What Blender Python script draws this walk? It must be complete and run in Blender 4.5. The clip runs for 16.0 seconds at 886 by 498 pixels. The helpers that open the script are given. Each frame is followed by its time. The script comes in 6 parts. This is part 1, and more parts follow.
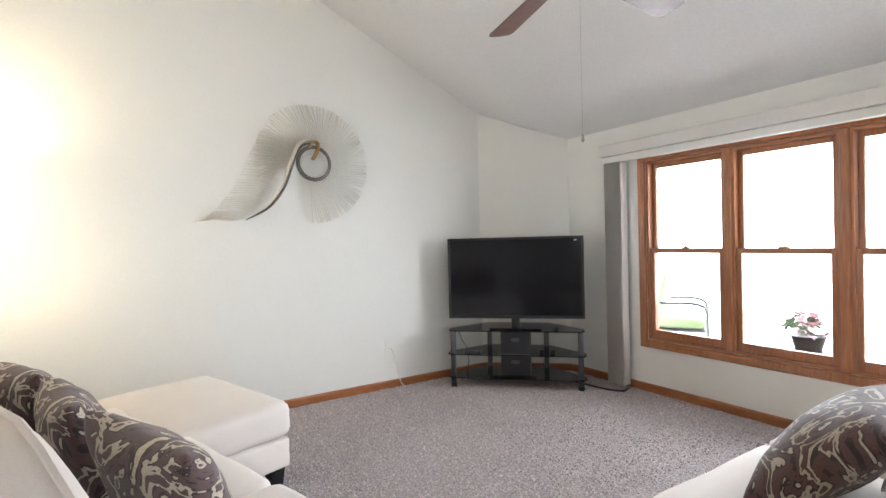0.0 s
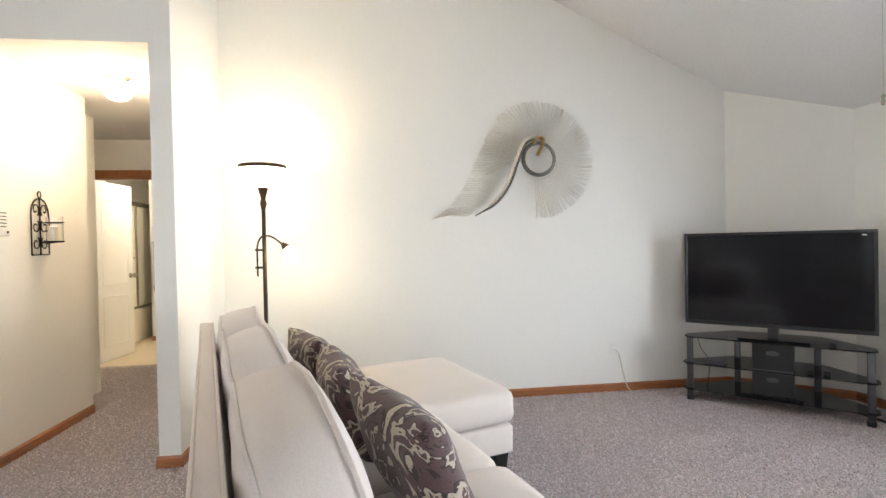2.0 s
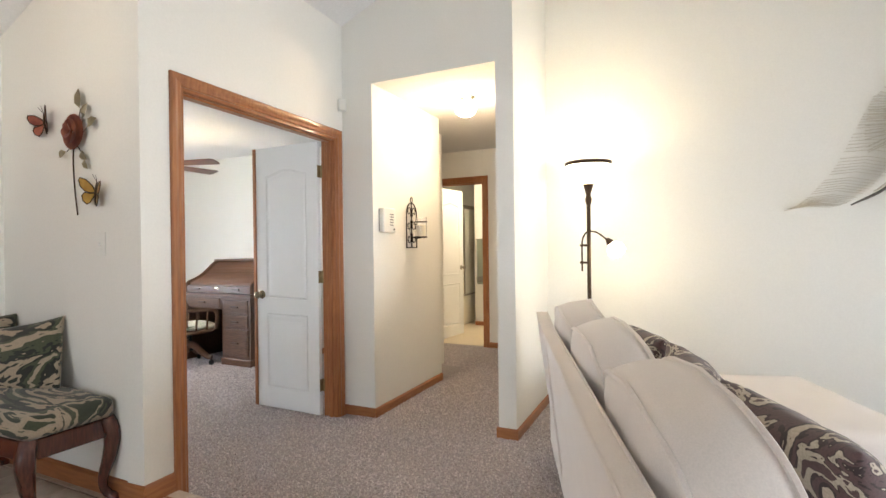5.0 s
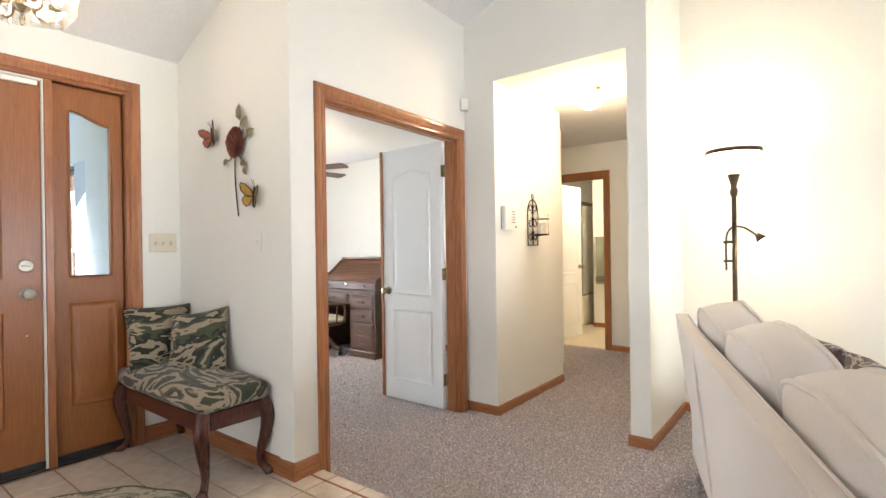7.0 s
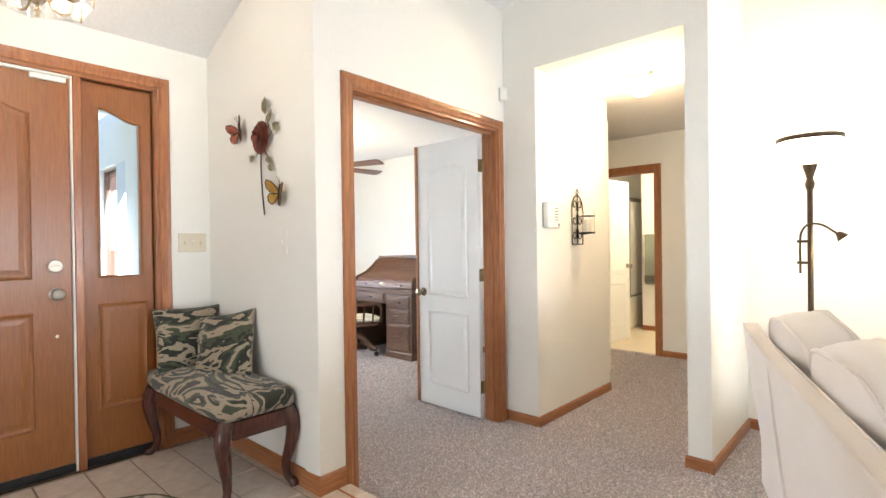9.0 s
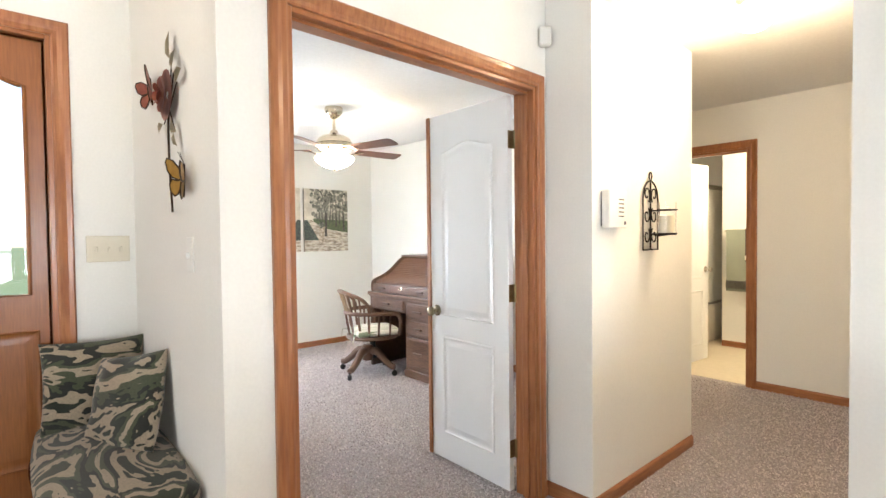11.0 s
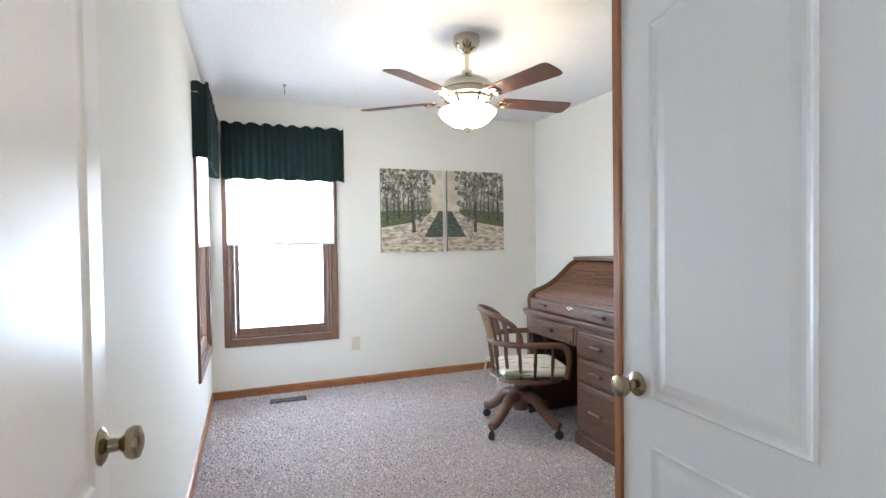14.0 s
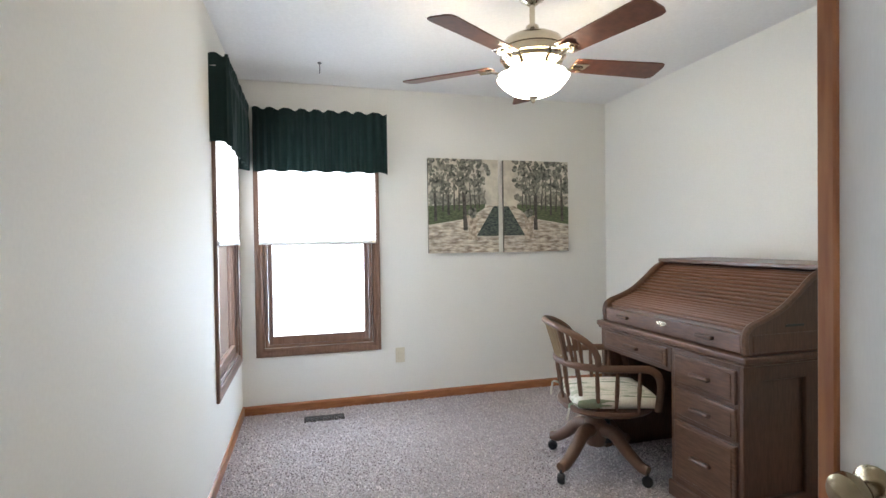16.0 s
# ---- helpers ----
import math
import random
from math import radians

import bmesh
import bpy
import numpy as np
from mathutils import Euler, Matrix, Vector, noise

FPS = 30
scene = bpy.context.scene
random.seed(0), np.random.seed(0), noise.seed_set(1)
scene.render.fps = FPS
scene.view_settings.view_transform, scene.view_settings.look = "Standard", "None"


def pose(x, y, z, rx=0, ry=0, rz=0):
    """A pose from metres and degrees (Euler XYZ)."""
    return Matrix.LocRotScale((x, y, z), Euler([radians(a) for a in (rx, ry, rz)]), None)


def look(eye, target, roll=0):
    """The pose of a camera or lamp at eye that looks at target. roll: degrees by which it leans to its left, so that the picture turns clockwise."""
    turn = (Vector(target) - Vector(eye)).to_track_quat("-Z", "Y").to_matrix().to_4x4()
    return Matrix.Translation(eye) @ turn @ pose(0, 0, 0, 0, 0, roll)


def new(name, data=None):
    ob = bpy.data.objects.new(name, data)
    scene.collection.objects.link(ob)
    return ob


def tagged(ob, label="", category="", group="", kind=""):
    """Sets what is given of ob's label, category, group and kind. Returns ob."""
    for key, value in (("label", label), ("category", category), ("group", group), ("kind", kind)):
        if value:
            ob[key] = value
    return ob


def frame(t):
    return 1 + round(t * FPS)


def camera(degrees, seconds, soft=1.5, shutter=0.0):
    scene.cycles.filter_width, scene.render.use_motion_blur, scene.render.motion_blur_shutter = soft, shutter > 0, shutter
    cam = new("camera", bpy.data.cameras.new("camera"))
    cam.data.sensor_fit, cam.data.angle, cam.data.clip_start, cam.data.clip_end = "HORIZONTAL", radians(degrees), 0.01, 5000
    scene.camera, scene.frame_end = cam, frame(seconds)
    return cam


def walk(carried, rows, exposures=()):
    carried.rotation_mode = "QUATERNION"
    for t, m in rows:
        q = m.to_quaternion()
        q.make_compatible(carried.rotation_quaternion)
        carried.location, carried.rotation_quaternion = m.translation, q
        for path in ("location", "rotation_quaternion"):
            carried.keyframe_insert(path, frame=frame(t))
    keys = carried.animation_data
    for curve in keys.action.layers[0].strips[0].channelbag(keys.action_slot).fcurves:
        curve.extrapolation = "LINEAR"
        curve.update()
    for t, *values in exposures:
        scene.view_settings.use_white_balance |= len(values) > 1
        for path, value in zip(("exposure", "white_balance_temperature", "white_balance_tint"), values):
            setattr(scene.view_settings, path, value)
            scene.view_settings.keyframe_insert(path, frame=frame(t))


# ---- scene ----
cam = camera(83.4, 16.0)
PATH = [
    (0, (-0.167, 0.436, 1.279), (0.906, 2.124, 1.246), -1.5),
    (0.5, (-0.169, 0.435, 1.278), (0.7, 2.236, 1.247), -1.4),
    (1, (-0.167, 0.437, 1.279), (0.498, 2.323, 1.245), -1.3),
    (1.5, (-0.16, 0.443, 1.281), (0.3, 2.389, 1.247), -1.3),
    (2, (-0.173, 0.454, 1.26), (0.08, 2.438, 1.237), -1.2),
    (2.5, (-0.22, 0.452, 1.245), (-0.171, 2.451, 1.232), -1.2),
    (3, (-0.264, 0.452, 1.243), (-0.435, 2.444, 1.233), -1.1),
    (3.5, (-0.294, 0.449, 1.231), (-0.666, 2.414, 1.229), -0.9),
    (4, (-0.326, 0.445, 1.227), (-0.874, 2.369, 1.228), -0.9),
    (4.5, (-0.375, 0.425, 1.231), (-1.08, 2.297, 1.228), -0.8),
    (5, (-0.397, 0.426, 1.239), (-1.251, 2.235, 1.232), -0.7),
    (7.3, (-0.5, 0.384, 1.225), (-1.763, 1.934, 1.223), -0.7),
    (7.5, (-0.488, 0.388, 1.224), (-1.778, 1.916, 1.223), -0.6),
    (8, (-0.483, 0.383, 1.227), (-1.812, 1.877, 1.227), -0.7),
    (8.5, (-0.511, 0.436, 1.231), (-1.852, 1.92, 1.226), -0.7),
    (9, (-0.599, 0.566, 1.243), (-1.948, 2.043, 1.23), -0.8),
    (9.2, (-0.638, 0.633, 1.254), (-1.992, 2.105, 1.238), -0.8),
    (11.5, (-1.312, 1.635, 1.329), (-2.875, 2.881, 1.274), -0.7),
    (12, (-1.498, 1.829, 1.326), (-3.144, 2.964, 1.272), -0.8),
    (12.5, (-1.688, 2.008, 1.323), (-3.407, 3.029, 1.266), -0.8),
    (13, (-1.91, 2.154, 1.305), (-3.685, 3.074, 1.246), -0.9),
    (13.5, (-2.124, 2.271, 1.301), (-3.949, 3.089, 1.251), -0.7),
    (14, (-2.318, 2.405, 1.275), (-4.182, 3.129, 1.235), -0.8),
    (14.5, (-2.49, 2.444, 1.281), (-4.378, 3.103, 1.242), -0.8),
    (15, (-2.64, 2.48, 1.272), (-4.546, 3.086, 1.232), -0.8),
    (15.5, (-2.735, 2.534, 1.274), (-4.654, 3.097, 1.236), -0.8),
    (16, (-2.833, 2.565, 1.251), (-4.761, 3.095, 1.221), -0.8),
]
EXPOSURES = [(0, 1.35, 6250, 10), (0.5, 1.47, 6250, 10), (3, 1.22, 6300, 10), (5, 1.28, 6450, 10), (7.5, 1.6, 6500, 10), (9, 1.73, 6500, 10), (12, 1.75, 6350, 10), (13, 1.5, 6000, 10), (14, 1.1, 6000, 10), (16, 0.74, 6250, 10)]
walk(cam, [(t, look(eye, target, roll)) for t, eye, target, roll in PATH], EXPOSURES)


# ---- world, sun, large lights ----
world = bpy.data.worlds.new("world")
scene.world = world
world.use_nodes = True
_bg = world.node_tree.nodes["Background"]
_sky = world.node_tree.nodes.new("ShaderNodeTexSky")
_sky.sky_type, _sky.sun_disc = "NISHITA", False
_sky.sun_elevation, _sky.sun_rotation = radians(58), radians(346)
world.node_tree.links.new(_sky.outputs[0], _bg.inputs[0])
_bg.inputs[1].default_value = 0.15


def lamp(name, kind, place, power, colour, aim=None, size=0.1, size_y=None):
    data = bpy.data.lights.new(name, kind)
    data.energy, data.color = power, colour
    if kind == "AREA":
        data.shape, data.size, data.size_y = "RECTANGLE", size, size_y or size
    elif kind == "SUN":
        data.angle = size
    else:
        data.shadow_soft_size = size
    ob = new(name, data)
    ob.matrix_world = look(place, aim) if aim else Matrix.Translation(place)
    return ob


lamp("sun", "SUN", (0, 0, 20), 4.0, (1.0, 0.95, 0.88), (3, -12, 0), radians(0.5))
lamp("window_light_east", "AREA", (5.6, 1.6, 1.5), 300, (0.90, 0.95, 1.0), (0, 1.6, 1.45), 5.5, 3.2)
lamp("window_light_office_west", "AREA", (-6.92, 2.65, 1.15), 38, (0.70, 0.84, 1.0), (-4, 2.9, 0.9), 0.75, 1.4)
lamp("window_light_office_south", "AREA", (-6.12, 1.9, 1.15), 24, (0.70, 0.84, 1.0), (-6.0, 4, 0.9), 0.8, 1.4)

# Added fill for south-facing surfaces; its source behind the camera is assumed.
lamp("south_fill_light", "AREA", (-0.9, -3.3, 1.35), 24, (0.93, 0.96, 1.0), (-0.9, 0, 1.3), 2.9, 1.9)

# ---- materials ----


def material(name, colour, rough=0.6, metal=0.0, grain=0.0, scale=40.0, second=None, blotch=4.0, bump=0.0, bump_scale=None,
             stretch=(1, 1, 1), emit=None, glass=0.0, spec=None, sheen=0.0, coat=0.0):
    m = bpy.data.materials.new(name)
    m.use_nodes = True
    nt = m.node_tree
    n, ln = nt.nodes, nt.links
    b = n["Principled BSDF"]
    b.inputs["Base Color"].default_value = (*colour, 1)
    b.inputs["Roughness"].default_value = rough
    b.inputs["Metallic"].default_value = metal
    if spec is not None:
        b.inputs["Specular IOR Level"].default_value = spec
    if glass:
        b.inputs["Transmission Weight"].default_value = glass
    if sheen:
        b.inputs["Sheen Weight"].default_value = sheen
    if coat:
        b.inputs["Coat Weight"].default_value = coat
        b.inputs["Coat Roughness"].default_value = 0.15
    if emit:
        b.inputs["Emission Color"].default_value = (*emit[0], 1)
        b.inputs["Emission Strength"].default_value = emit[1]
    if grain or bump or second:
        tc = n.new("ShaderNodeTexCoord")
        mp = n.new("ShaderNodeMapping")
        mp.inputs["Scale"].default_value = stretch
        ln.new(tc.outputs["Object"], mp.inputs[0])
        fine = n.new("ShaderNodeTexNoise")
        fine.inputs["Scale"].default_value, fine.inputs["Detail"].default_value = scale, 6
        ln.new(mp.outputs[0], fine.inputs["Vector"])
        big = n.new("ShaderNodeTexNoise")
        big.inputs["Scale"].default_value, big.inputs["Detail"].default_value = blotch, 3
        ln.new(mp.outputs[0], big.inputs["Vector"])
        c2 = second or tuple(v * (1 - grain) for v in colour)
        ramp = n.new("ShaderNodeValToRGB")
        ramp.color_ramp.elements[0].position, ramp.color_ramp.elements[1].position = 0.35, 0.65
        ramp.color_ramp.elements[0].color, ramp.color_ramp.elements[1].color = (*c2, 1), (*colour, 1)
        ln.new(fine.outputs[0], ramp.inputs[0])
        mix = n.new("ShaderNodeMix")
        mix.data_type, mix.blend_type = "RGBA", "MULTIPLY"
        mix.inputs[0].default_value = 1.0
        r2 = n.new("ShaderNodeValToRGB")
        k = 1 - grain * 0.5
        r2.color_ramp.elements[0].position, r2.color_ramp.elements[1].position = 0.3, 0.7
        r2.color_ramp.elements[0].color, r2.color_ramp.elements[1].color = (k, k, k, 1), (1, 1, 1, 1)
        ln.new(big.outputs[0], r2.inputs[0])
        ln.new(ramp.outputs[0], mix.inputs[6])
        ln.new(r2.outputs[0], mix.inputs[7])
        ln.new(mix.outputs[2], b.inputs["Base Color"])
        if bump:
            src = fine
            if bump_scale:
                src = n.new("ShaderNodeTexNoise")
                src.inputs["Scale"].default_value, src.inputs["Detail"].default_value = bump_scale, 4
                ln.new(mp.outputs[0], src.inputs["Vector"])
            bp = n.new("ShaderNodeBump")
            bp.inputs["Strength"].default_value, bp.inputs["Distance"].default_value = min(bump, 1), 0.01 * max(bump, 0.2)
            ln.new(src.outputs[0], bp.inputs["Height"])
            ln.new(bp.outputs[0], b.inputs["Normal"])
    return m


def patterned(name, stops, scale, stretch=(1, 1, 1), warp=1.2, rough=0.9, fine=0.12):
    """A printed fabric: warped noise cut into flat colours, with a weave over it."""
    m = bpy.data.materials.new(name)
    m.use_nodes = True
    n, ln = m.node_tree.nodes, m.node_tree.links
    b = n["Principled BSDF"]
    b.inputs["Roughness"].default_value, b.inputs["Sheen Weight"].default_value = rough, 0.2
    tc, mp = n.new("ShaderNodeTexCoord"), n.new("ShaderNodeMapping")
    mp.inputs["Scale"].default_value = stretch
    ln.new(tc.outputs["Object"], mp.inputs[0])
    t = n.new("ShaderNodeTexNoise")
    t.inputs["Scale"].default_value, t.inputs["Detail"].default_value = scale, 3
    t.inputs["Distortion"].default_value = warp
    ln.new(mp.outputs[0], t.inputs["Vector"])
    r = n.new("ShaderNodeValToRGB")
    r.color_ramp.interpolation = "CONSTANT"
    e = r.color_ramp.elements
    while len(e) < len(stops):
        e.new(0.5)
    for el, (pos, col) in zip(e, stops):
        el.position, el.color = pos, (*col, 1)
    ln.new(t.outputs[0], r.inputs[0])
    w = n.new("ShaderNodeTexNoise")
    w.inputs["Scale"].default_value = 160
    ln.new(tc.outputs["Object"], w.inputs["Vector"])
    mix = n.new("ShaderNodeMix")
    mix.data_type, mix.blend_type = "RGBA", "OVERLAY"
    mix.inputs[0].default_value = fine * 3
    ln.new(r.outputs[0], mix.inputs[6])
    ln.new(w.outputs[0], mix.inputs[7])
    ln.new(mix.outputs[2], b.inputs["Base Color"])
    bp = n.new("ShaderNodeBump")
    bp.inputs["Strength"].default_value, bp.inputs["Distance"].default_value = 0.3, 0.002
    ln.new(w.outputs[0], bp.inputs["Height"])
    ln.new(bp.outputs[0], b.inputs["Normal"])
    return m


WALL = material("wall_paint", (0.80, 0.785, 0.735), 0.75, grain=0.03, scale=90, blotch=1.2, bump=0.12, bump_scale=220)
CEIL = material("ceiling_paint", (0.80, 0.79, 0.78), 0.85, grain=0.05, scale=60, blotch=1.0, bump=0.3, bump_scale=120)
CARPET = material("carpet", (0.48, 0.425, 0.415), 0.95, grain=0.15, scale=62, second=(0.25, 0.21, 0.205), blotch=1.4, bump=1.0, bump_scale=75, sheen=0.3)
OAK = material("stained_oak_trim", (0.40, 0.155, 0.055), 0.35, grain=0.25, scale=26, second=(0.29, 0.10, 0.035), blotch=3, bump=0.05, stretch=(3, 3, 0.25), coat=0.3)
OAKH = material("stained_oak_trim_level", (0.40, 0.155, 0.055), 0.35, grain=0.25, scale=26, second=(0.29, 0.10, 0.035), blotch=3, bump=0.05, stretch=(0.3, 0.3, 3), coat=0.3)
DOOROAK = material("oak_door_stain", (0.30, 0.100, 0.021), 0.40, grain=0.12, scale=30, second=(0.24, 0.078, 0.016), blotch=2.5, bump=0.06, stretch=(5, 5, 0.35), coat=0.2)
DESKWOOD = material("walnut_stained_oak", (0.155, 0.075, 0.042), 0.35, grain=0.3, scale=34, second=(0.085, 0.040, 0.022), blotch=4, bump=0.08, stretch=(0.5, 4, 4), coat=0.25)
DESKSIDE = material("walnut_stained_oak_upright", (0.125, 0.060, 0.034), 0.4, grain=0.3, scale=34, second=(0.075, 0.036, 0.02), blotch=4, bump=0.08, stretch=(4, 4, 0.5), coat=0.2)
TAMBOUR = material("tambour_oak", (0.15, 0.066, 0.034), 0.33, grain=0.25, scale=34, second=(0.135, 0.055, 0.027), blotch=4, bump=0.06, stretch=(0.5, 4, 4), coat=0.3)
CHAIRWOOD = material("chair_oak", (0.15, 0.075, 0.042), 0.4, grain=0.25, scale=40, second=(0.13, 0.062, 0.034), blotch=5, bump=0.05, stretch=(2, 2, 0.6), coat=0.2)
MAHOG = material("mahogany", (0.10, 0.028, 0.018), 0.25, grain=0.3, scale=30, second=(0.05, 0.014, 0.01), blotch=6, stretch=(3, 3, 0.5), coat=0.4)
WHITE = material("white_door_paint", (0.80, 0.80, 0.79), 0.35, grain=0.03, scale=120, blotch=1.5, bump=0.05, stretch=(4, 4, 0.4))
PLASTIC = material("white_plastic", (0.78, 0.77, 0.72), 0.4, grain=0.02, scale=30)
IVORY = material("ivory_plastic", (0.66, 0.60, 0.47), 0.4, grain=0.02, scale=30)
SOFA = material("cream_chenille", (0.70, 0.63, 0.575), 0.95, grain=0.08, scale=260, blotch=5, bump=0.25, bump_scale=420, sheen=0.3)
BLACKG = material("black_glass", (0.004, 0.004, 0.006), 0.12, spec=0.3)
SMOKE = material("smoked_glass", (0.008, 0.009, 0.010), 0.08, spec=0.4)
BLACKP = material("black_plastic", (0.012, 0.012, 0.013), 0.35, grain=0.1, scale=60)
SILVER = material("grey_metal", (0.13, 0.13, 0.14), 0.35, metal=0.9, grain=0.1, scale=50)
BRASS = material("brass", (0.72, 0.63, 0.46), 0.24, metal=1.0, grain=0.15, scale=30, blotch=8)
ABRASS = material("antique_brass", (0.33, 0.25, 0.13), 0.3, metal=1.0, grain=0.25, scale=30, blotch=8)
NICKEL = material("satin_nickel", (0.42, 0.38, 0.32), 0.33, metal=1.0, grain=0.1, scale=40)
BRONZE = material("dark_bronze", (0.075, 0.048, 0.03), 0.35, metal=0.8, grain=0.3, scale=25, blotch=10)
IRON = material("black_iron", (0.022, 0.016, 0.014), 0.55, metal=0.6, grain=0.3, scale=60, bump=0.2)
STEELW = material("brushed_steel_wire", (0.74, 0.70, 0.62), 0.36, metal=0.5, grain=0.1, scale=60)
STEELD = material("blackened_steel", (0.24, 0.225, 0.20), 0.35, metal=0.9, grain=0.2, scale=60)
# Oak trim darkened and dulled in colour to imitate frames against bright glass.
OAK_BACKLIT = material("backlit_window_oak", (0.20, 0.105, 0.065), 0.4, grain=0.25, scale=26, second=(0.14, 0.07, 0.042), blotch=3, bump=0.05, stretch=(3, 3, 0.25), coat=0.2)
KNOBM = material("aged_brass_knob", (0.40, 0.33, 0.22), 0.22, metal=1.0, grain=0.2, scale=40)
GLASS = material("window_glass", (1, 1, 1), 0.0, glass=1.0)
FROST = material("lit_opal_glass", (0.9, 0.85, 0.75), 0.4, emit=((1.0, 0.88, 0.68), 22.0))
HALLGL = material("lit_opal_glass_hall", (0.9, 0.85, 0.75), 0.4, emit=((1.0, 0.88, 0.68), 14.0))
TORCH = material("lit_alabaster_glass", (0.9, 0.82, 0.66), 0.4, emit=((1.0, 0.84, 0.58), 7.0))
GREEN = material("dark_green_cotton", (0.012, 0.040, 0.036), 0.9, grain=0.2, scale=200, blotch=6, bump=0.2, bump_scale=300, sheen=0.2)
CAMO = patterned("green_print_fabric", [(0.0, (0.016, 0.021, 0.012)), (0.375, (0.31, 0.245, 0.17)), (0.44, (0.018, 0.020, 0.014)), (0.49, (0.055, 0.062, 0.034)), (0.545, (0.32, 0.255, 0.18)), (0.61, (0.028, 0.034, 0.018))], 4.6, (0.75, 1.7, 1.9), 0.9)
BROWN = patterned("brown_leaf_print_fabric", [(0.0, (0.46, 0.39, 0.30)), (0.37, (0.040, 0.025, 0.025)), (0.42, (0.095, 0.055, 0.053)), (0.505, (0.045, 0.027, 0.027)), (0.535, (0.42, 0.36, 0.28)), (0.585, (0.085, 0.05, 0.048))], 5.8, (1, 1, 1), 1.9)
PLAID = patterned("green_plaid_cotton", [(0.0, (0.22, 0.26, 0.17)), (0.40, (0.66, 0.63, 0.55)), (0.56, (0.40, 0.42, 0.31)), (0.61, (0.62, 0.59, 0.51))], 7, (3.2, 0.35, 1), 0.1)
# Emission stands in for daylight coming through the pleated cloth.
SHADE_GLOW = material("pleated_white_shade_daylit", (0.85, 0.85, 0.85), 0.8, glass=0.0, emit=((0.95, 0.97, 1.0), 1.1))
VINYL = material("grey_vinyl_blind", (0.70, 0.67, 0.63), 0.5, grain=0.04, scale=40)
TILE = material("beige_ceramic_tile", (0.68, 0.58, 0.48), 0.25, grain=0.1, scale=18, second=(0.60, 0.49, 0.40), blotch=6, bump=0.04)
GROUT = material("tile_grout", (0.26, 0.20, 0.155), 0.9, grain=0.15, scale=80)
VINYLF = material("cream_vinyl_floor", (0.66, 0.57, 0.42), 0.4, grain=0.06, scale=20)
TUB = material("cream_acrylic", (0.78, 0.72, 0.60), 0.3)
TOWEL = material("sage_terry", (0.30, 0.32, 0.25), 0.95, grain=0.2, scale=150, bump=0.5)
TOWEL2 = material("brown_terry", (0.10, 0.05, 0.035), 0.95, grain=0.2, scale=150, bump=0.5)
CANDLE = material("ivory_wax", (0.78, 0.72, 0.58), 0.5)
DARKV = material("brown_metal_vent", (0.035, 0.026, 0.022), 0.5, metal=0.5)
CONC = material("patio_concrete", (0.55, 0.54, 0.52), 0.9, grain=0.15, scale=14, blotch=1)
GRASS = material("lawn", (0.07, 0.11, 0.035), 0.95, grain=0.4, scale=60, blotch=0.6, bump=0.6)
SIDING = material("pale_vinyl_siding", (0.60, 0.62, 0.64), 0.6, grain=0.05, scale=30)
LEAFM = material("foliage", (0.05, 0.10, 0.03), 0.7, grain=0.4, scale=25)
PINK = material("pink_petals", (0.75, 0.36, 0.44), 0.7, grain=0.2, scale=60)

# ---- builders ----


def part(name, bm, mat, parent=None, label="", smooth=False):
    me = bpy.data.meshes.new(name)
    bm.normal_update()
    if smooth:
        for f in bm.faces:
            f.smooth = True
    bm.to_mesh(me)
    bm.free()
    for mm in (mat if isinstance(mat, (list, tuple)) else [mat]):
        me.materials.append(mm)
    if smooth:
        me.set_sharp_from_angle(angle=radians(40 if smooth is True else smooth))
    ob = new(name, me)
    if parent:
        ob.parent = parent
    if label:
        ob["label"] = label
    return ob


def thing(name, m, label, category, group="", kind=""):
    e = new(name)
    e.empty_display_size = 0.1
    e.matrix_world = m
    return tagged(e, label, category, group, kind)


def box(x0, x1, y0, y1, z0, z1, bevel=0.0, seg=1, bm=None):
    out = bmesh.new()
    bmesh.ops.create_cube(out, size=1.0)
    bmesh.ops.scale(out, vec=(abs(x1 - x0), abs(y1 - y0), abs(z1 - z0)), verts=out.verts)
    bmesh.ops.translate(out, vec=((x0 + x1) / 2, (y0 + y1) / 2, (z0 + z1) / 2), verts=out.verts)
    if bevel:
        bmesh.ops.bevel(out, geom=out.edges[:], offset=bevel, segments=seg, profile=0.5, affect="EDGES", clamp_overlap=True)
    if bm is None:
        return out
    return merge(bm, out)


def merge(bm, other, m=None):
    if m is not None:
        bmesh.ops.transform(other, matrix=m, verts=other.verts)
    me = bpy.data.meshes.new("tmp")
    other.to_mesh(me)
    other.free()
    bm.from_mesh(me)
    bpy.data.meshes.remove(me)
    return bm


def moved(bm, m):
    bmesh.ops.transform(bm, matrix=m, verts=bm.verts)
    return bm


def lathe(profile, n=24, bm=None):
    """Turned shape round z from (radius, height) pairs."""
    bm = bm or bmesh.new()
    rings = []
    for r, z in profile:
        if r < 1e-5:
            rings.append([bm.verts.new((0, 0, z))])
        else:
            rings.append([bm.verts.new((r * math.cos(2 * math.pi * i / n), r * math.sin(2 * math.pi * i / n), z)) for i in range(n)])
    for a, b in zip(rings, rings[1:]):
        for i in range(n):
            j = (i + 1) % n
            if len(a) == 1 and len(b) > 1:
                bm.faces.new((a[0], b[j], b[i]))
            elif len(b) == 1 and len(a) > 1:
                bm.faces.new((a[i], a[j], b[0]))
            elif len(a) > 1:
                bm.faces.new((a[i], a[j], b[j], b[i]))
    bmesh.ops.recalc_face_normals(bm, faces=bm.faces[:])
    return bm


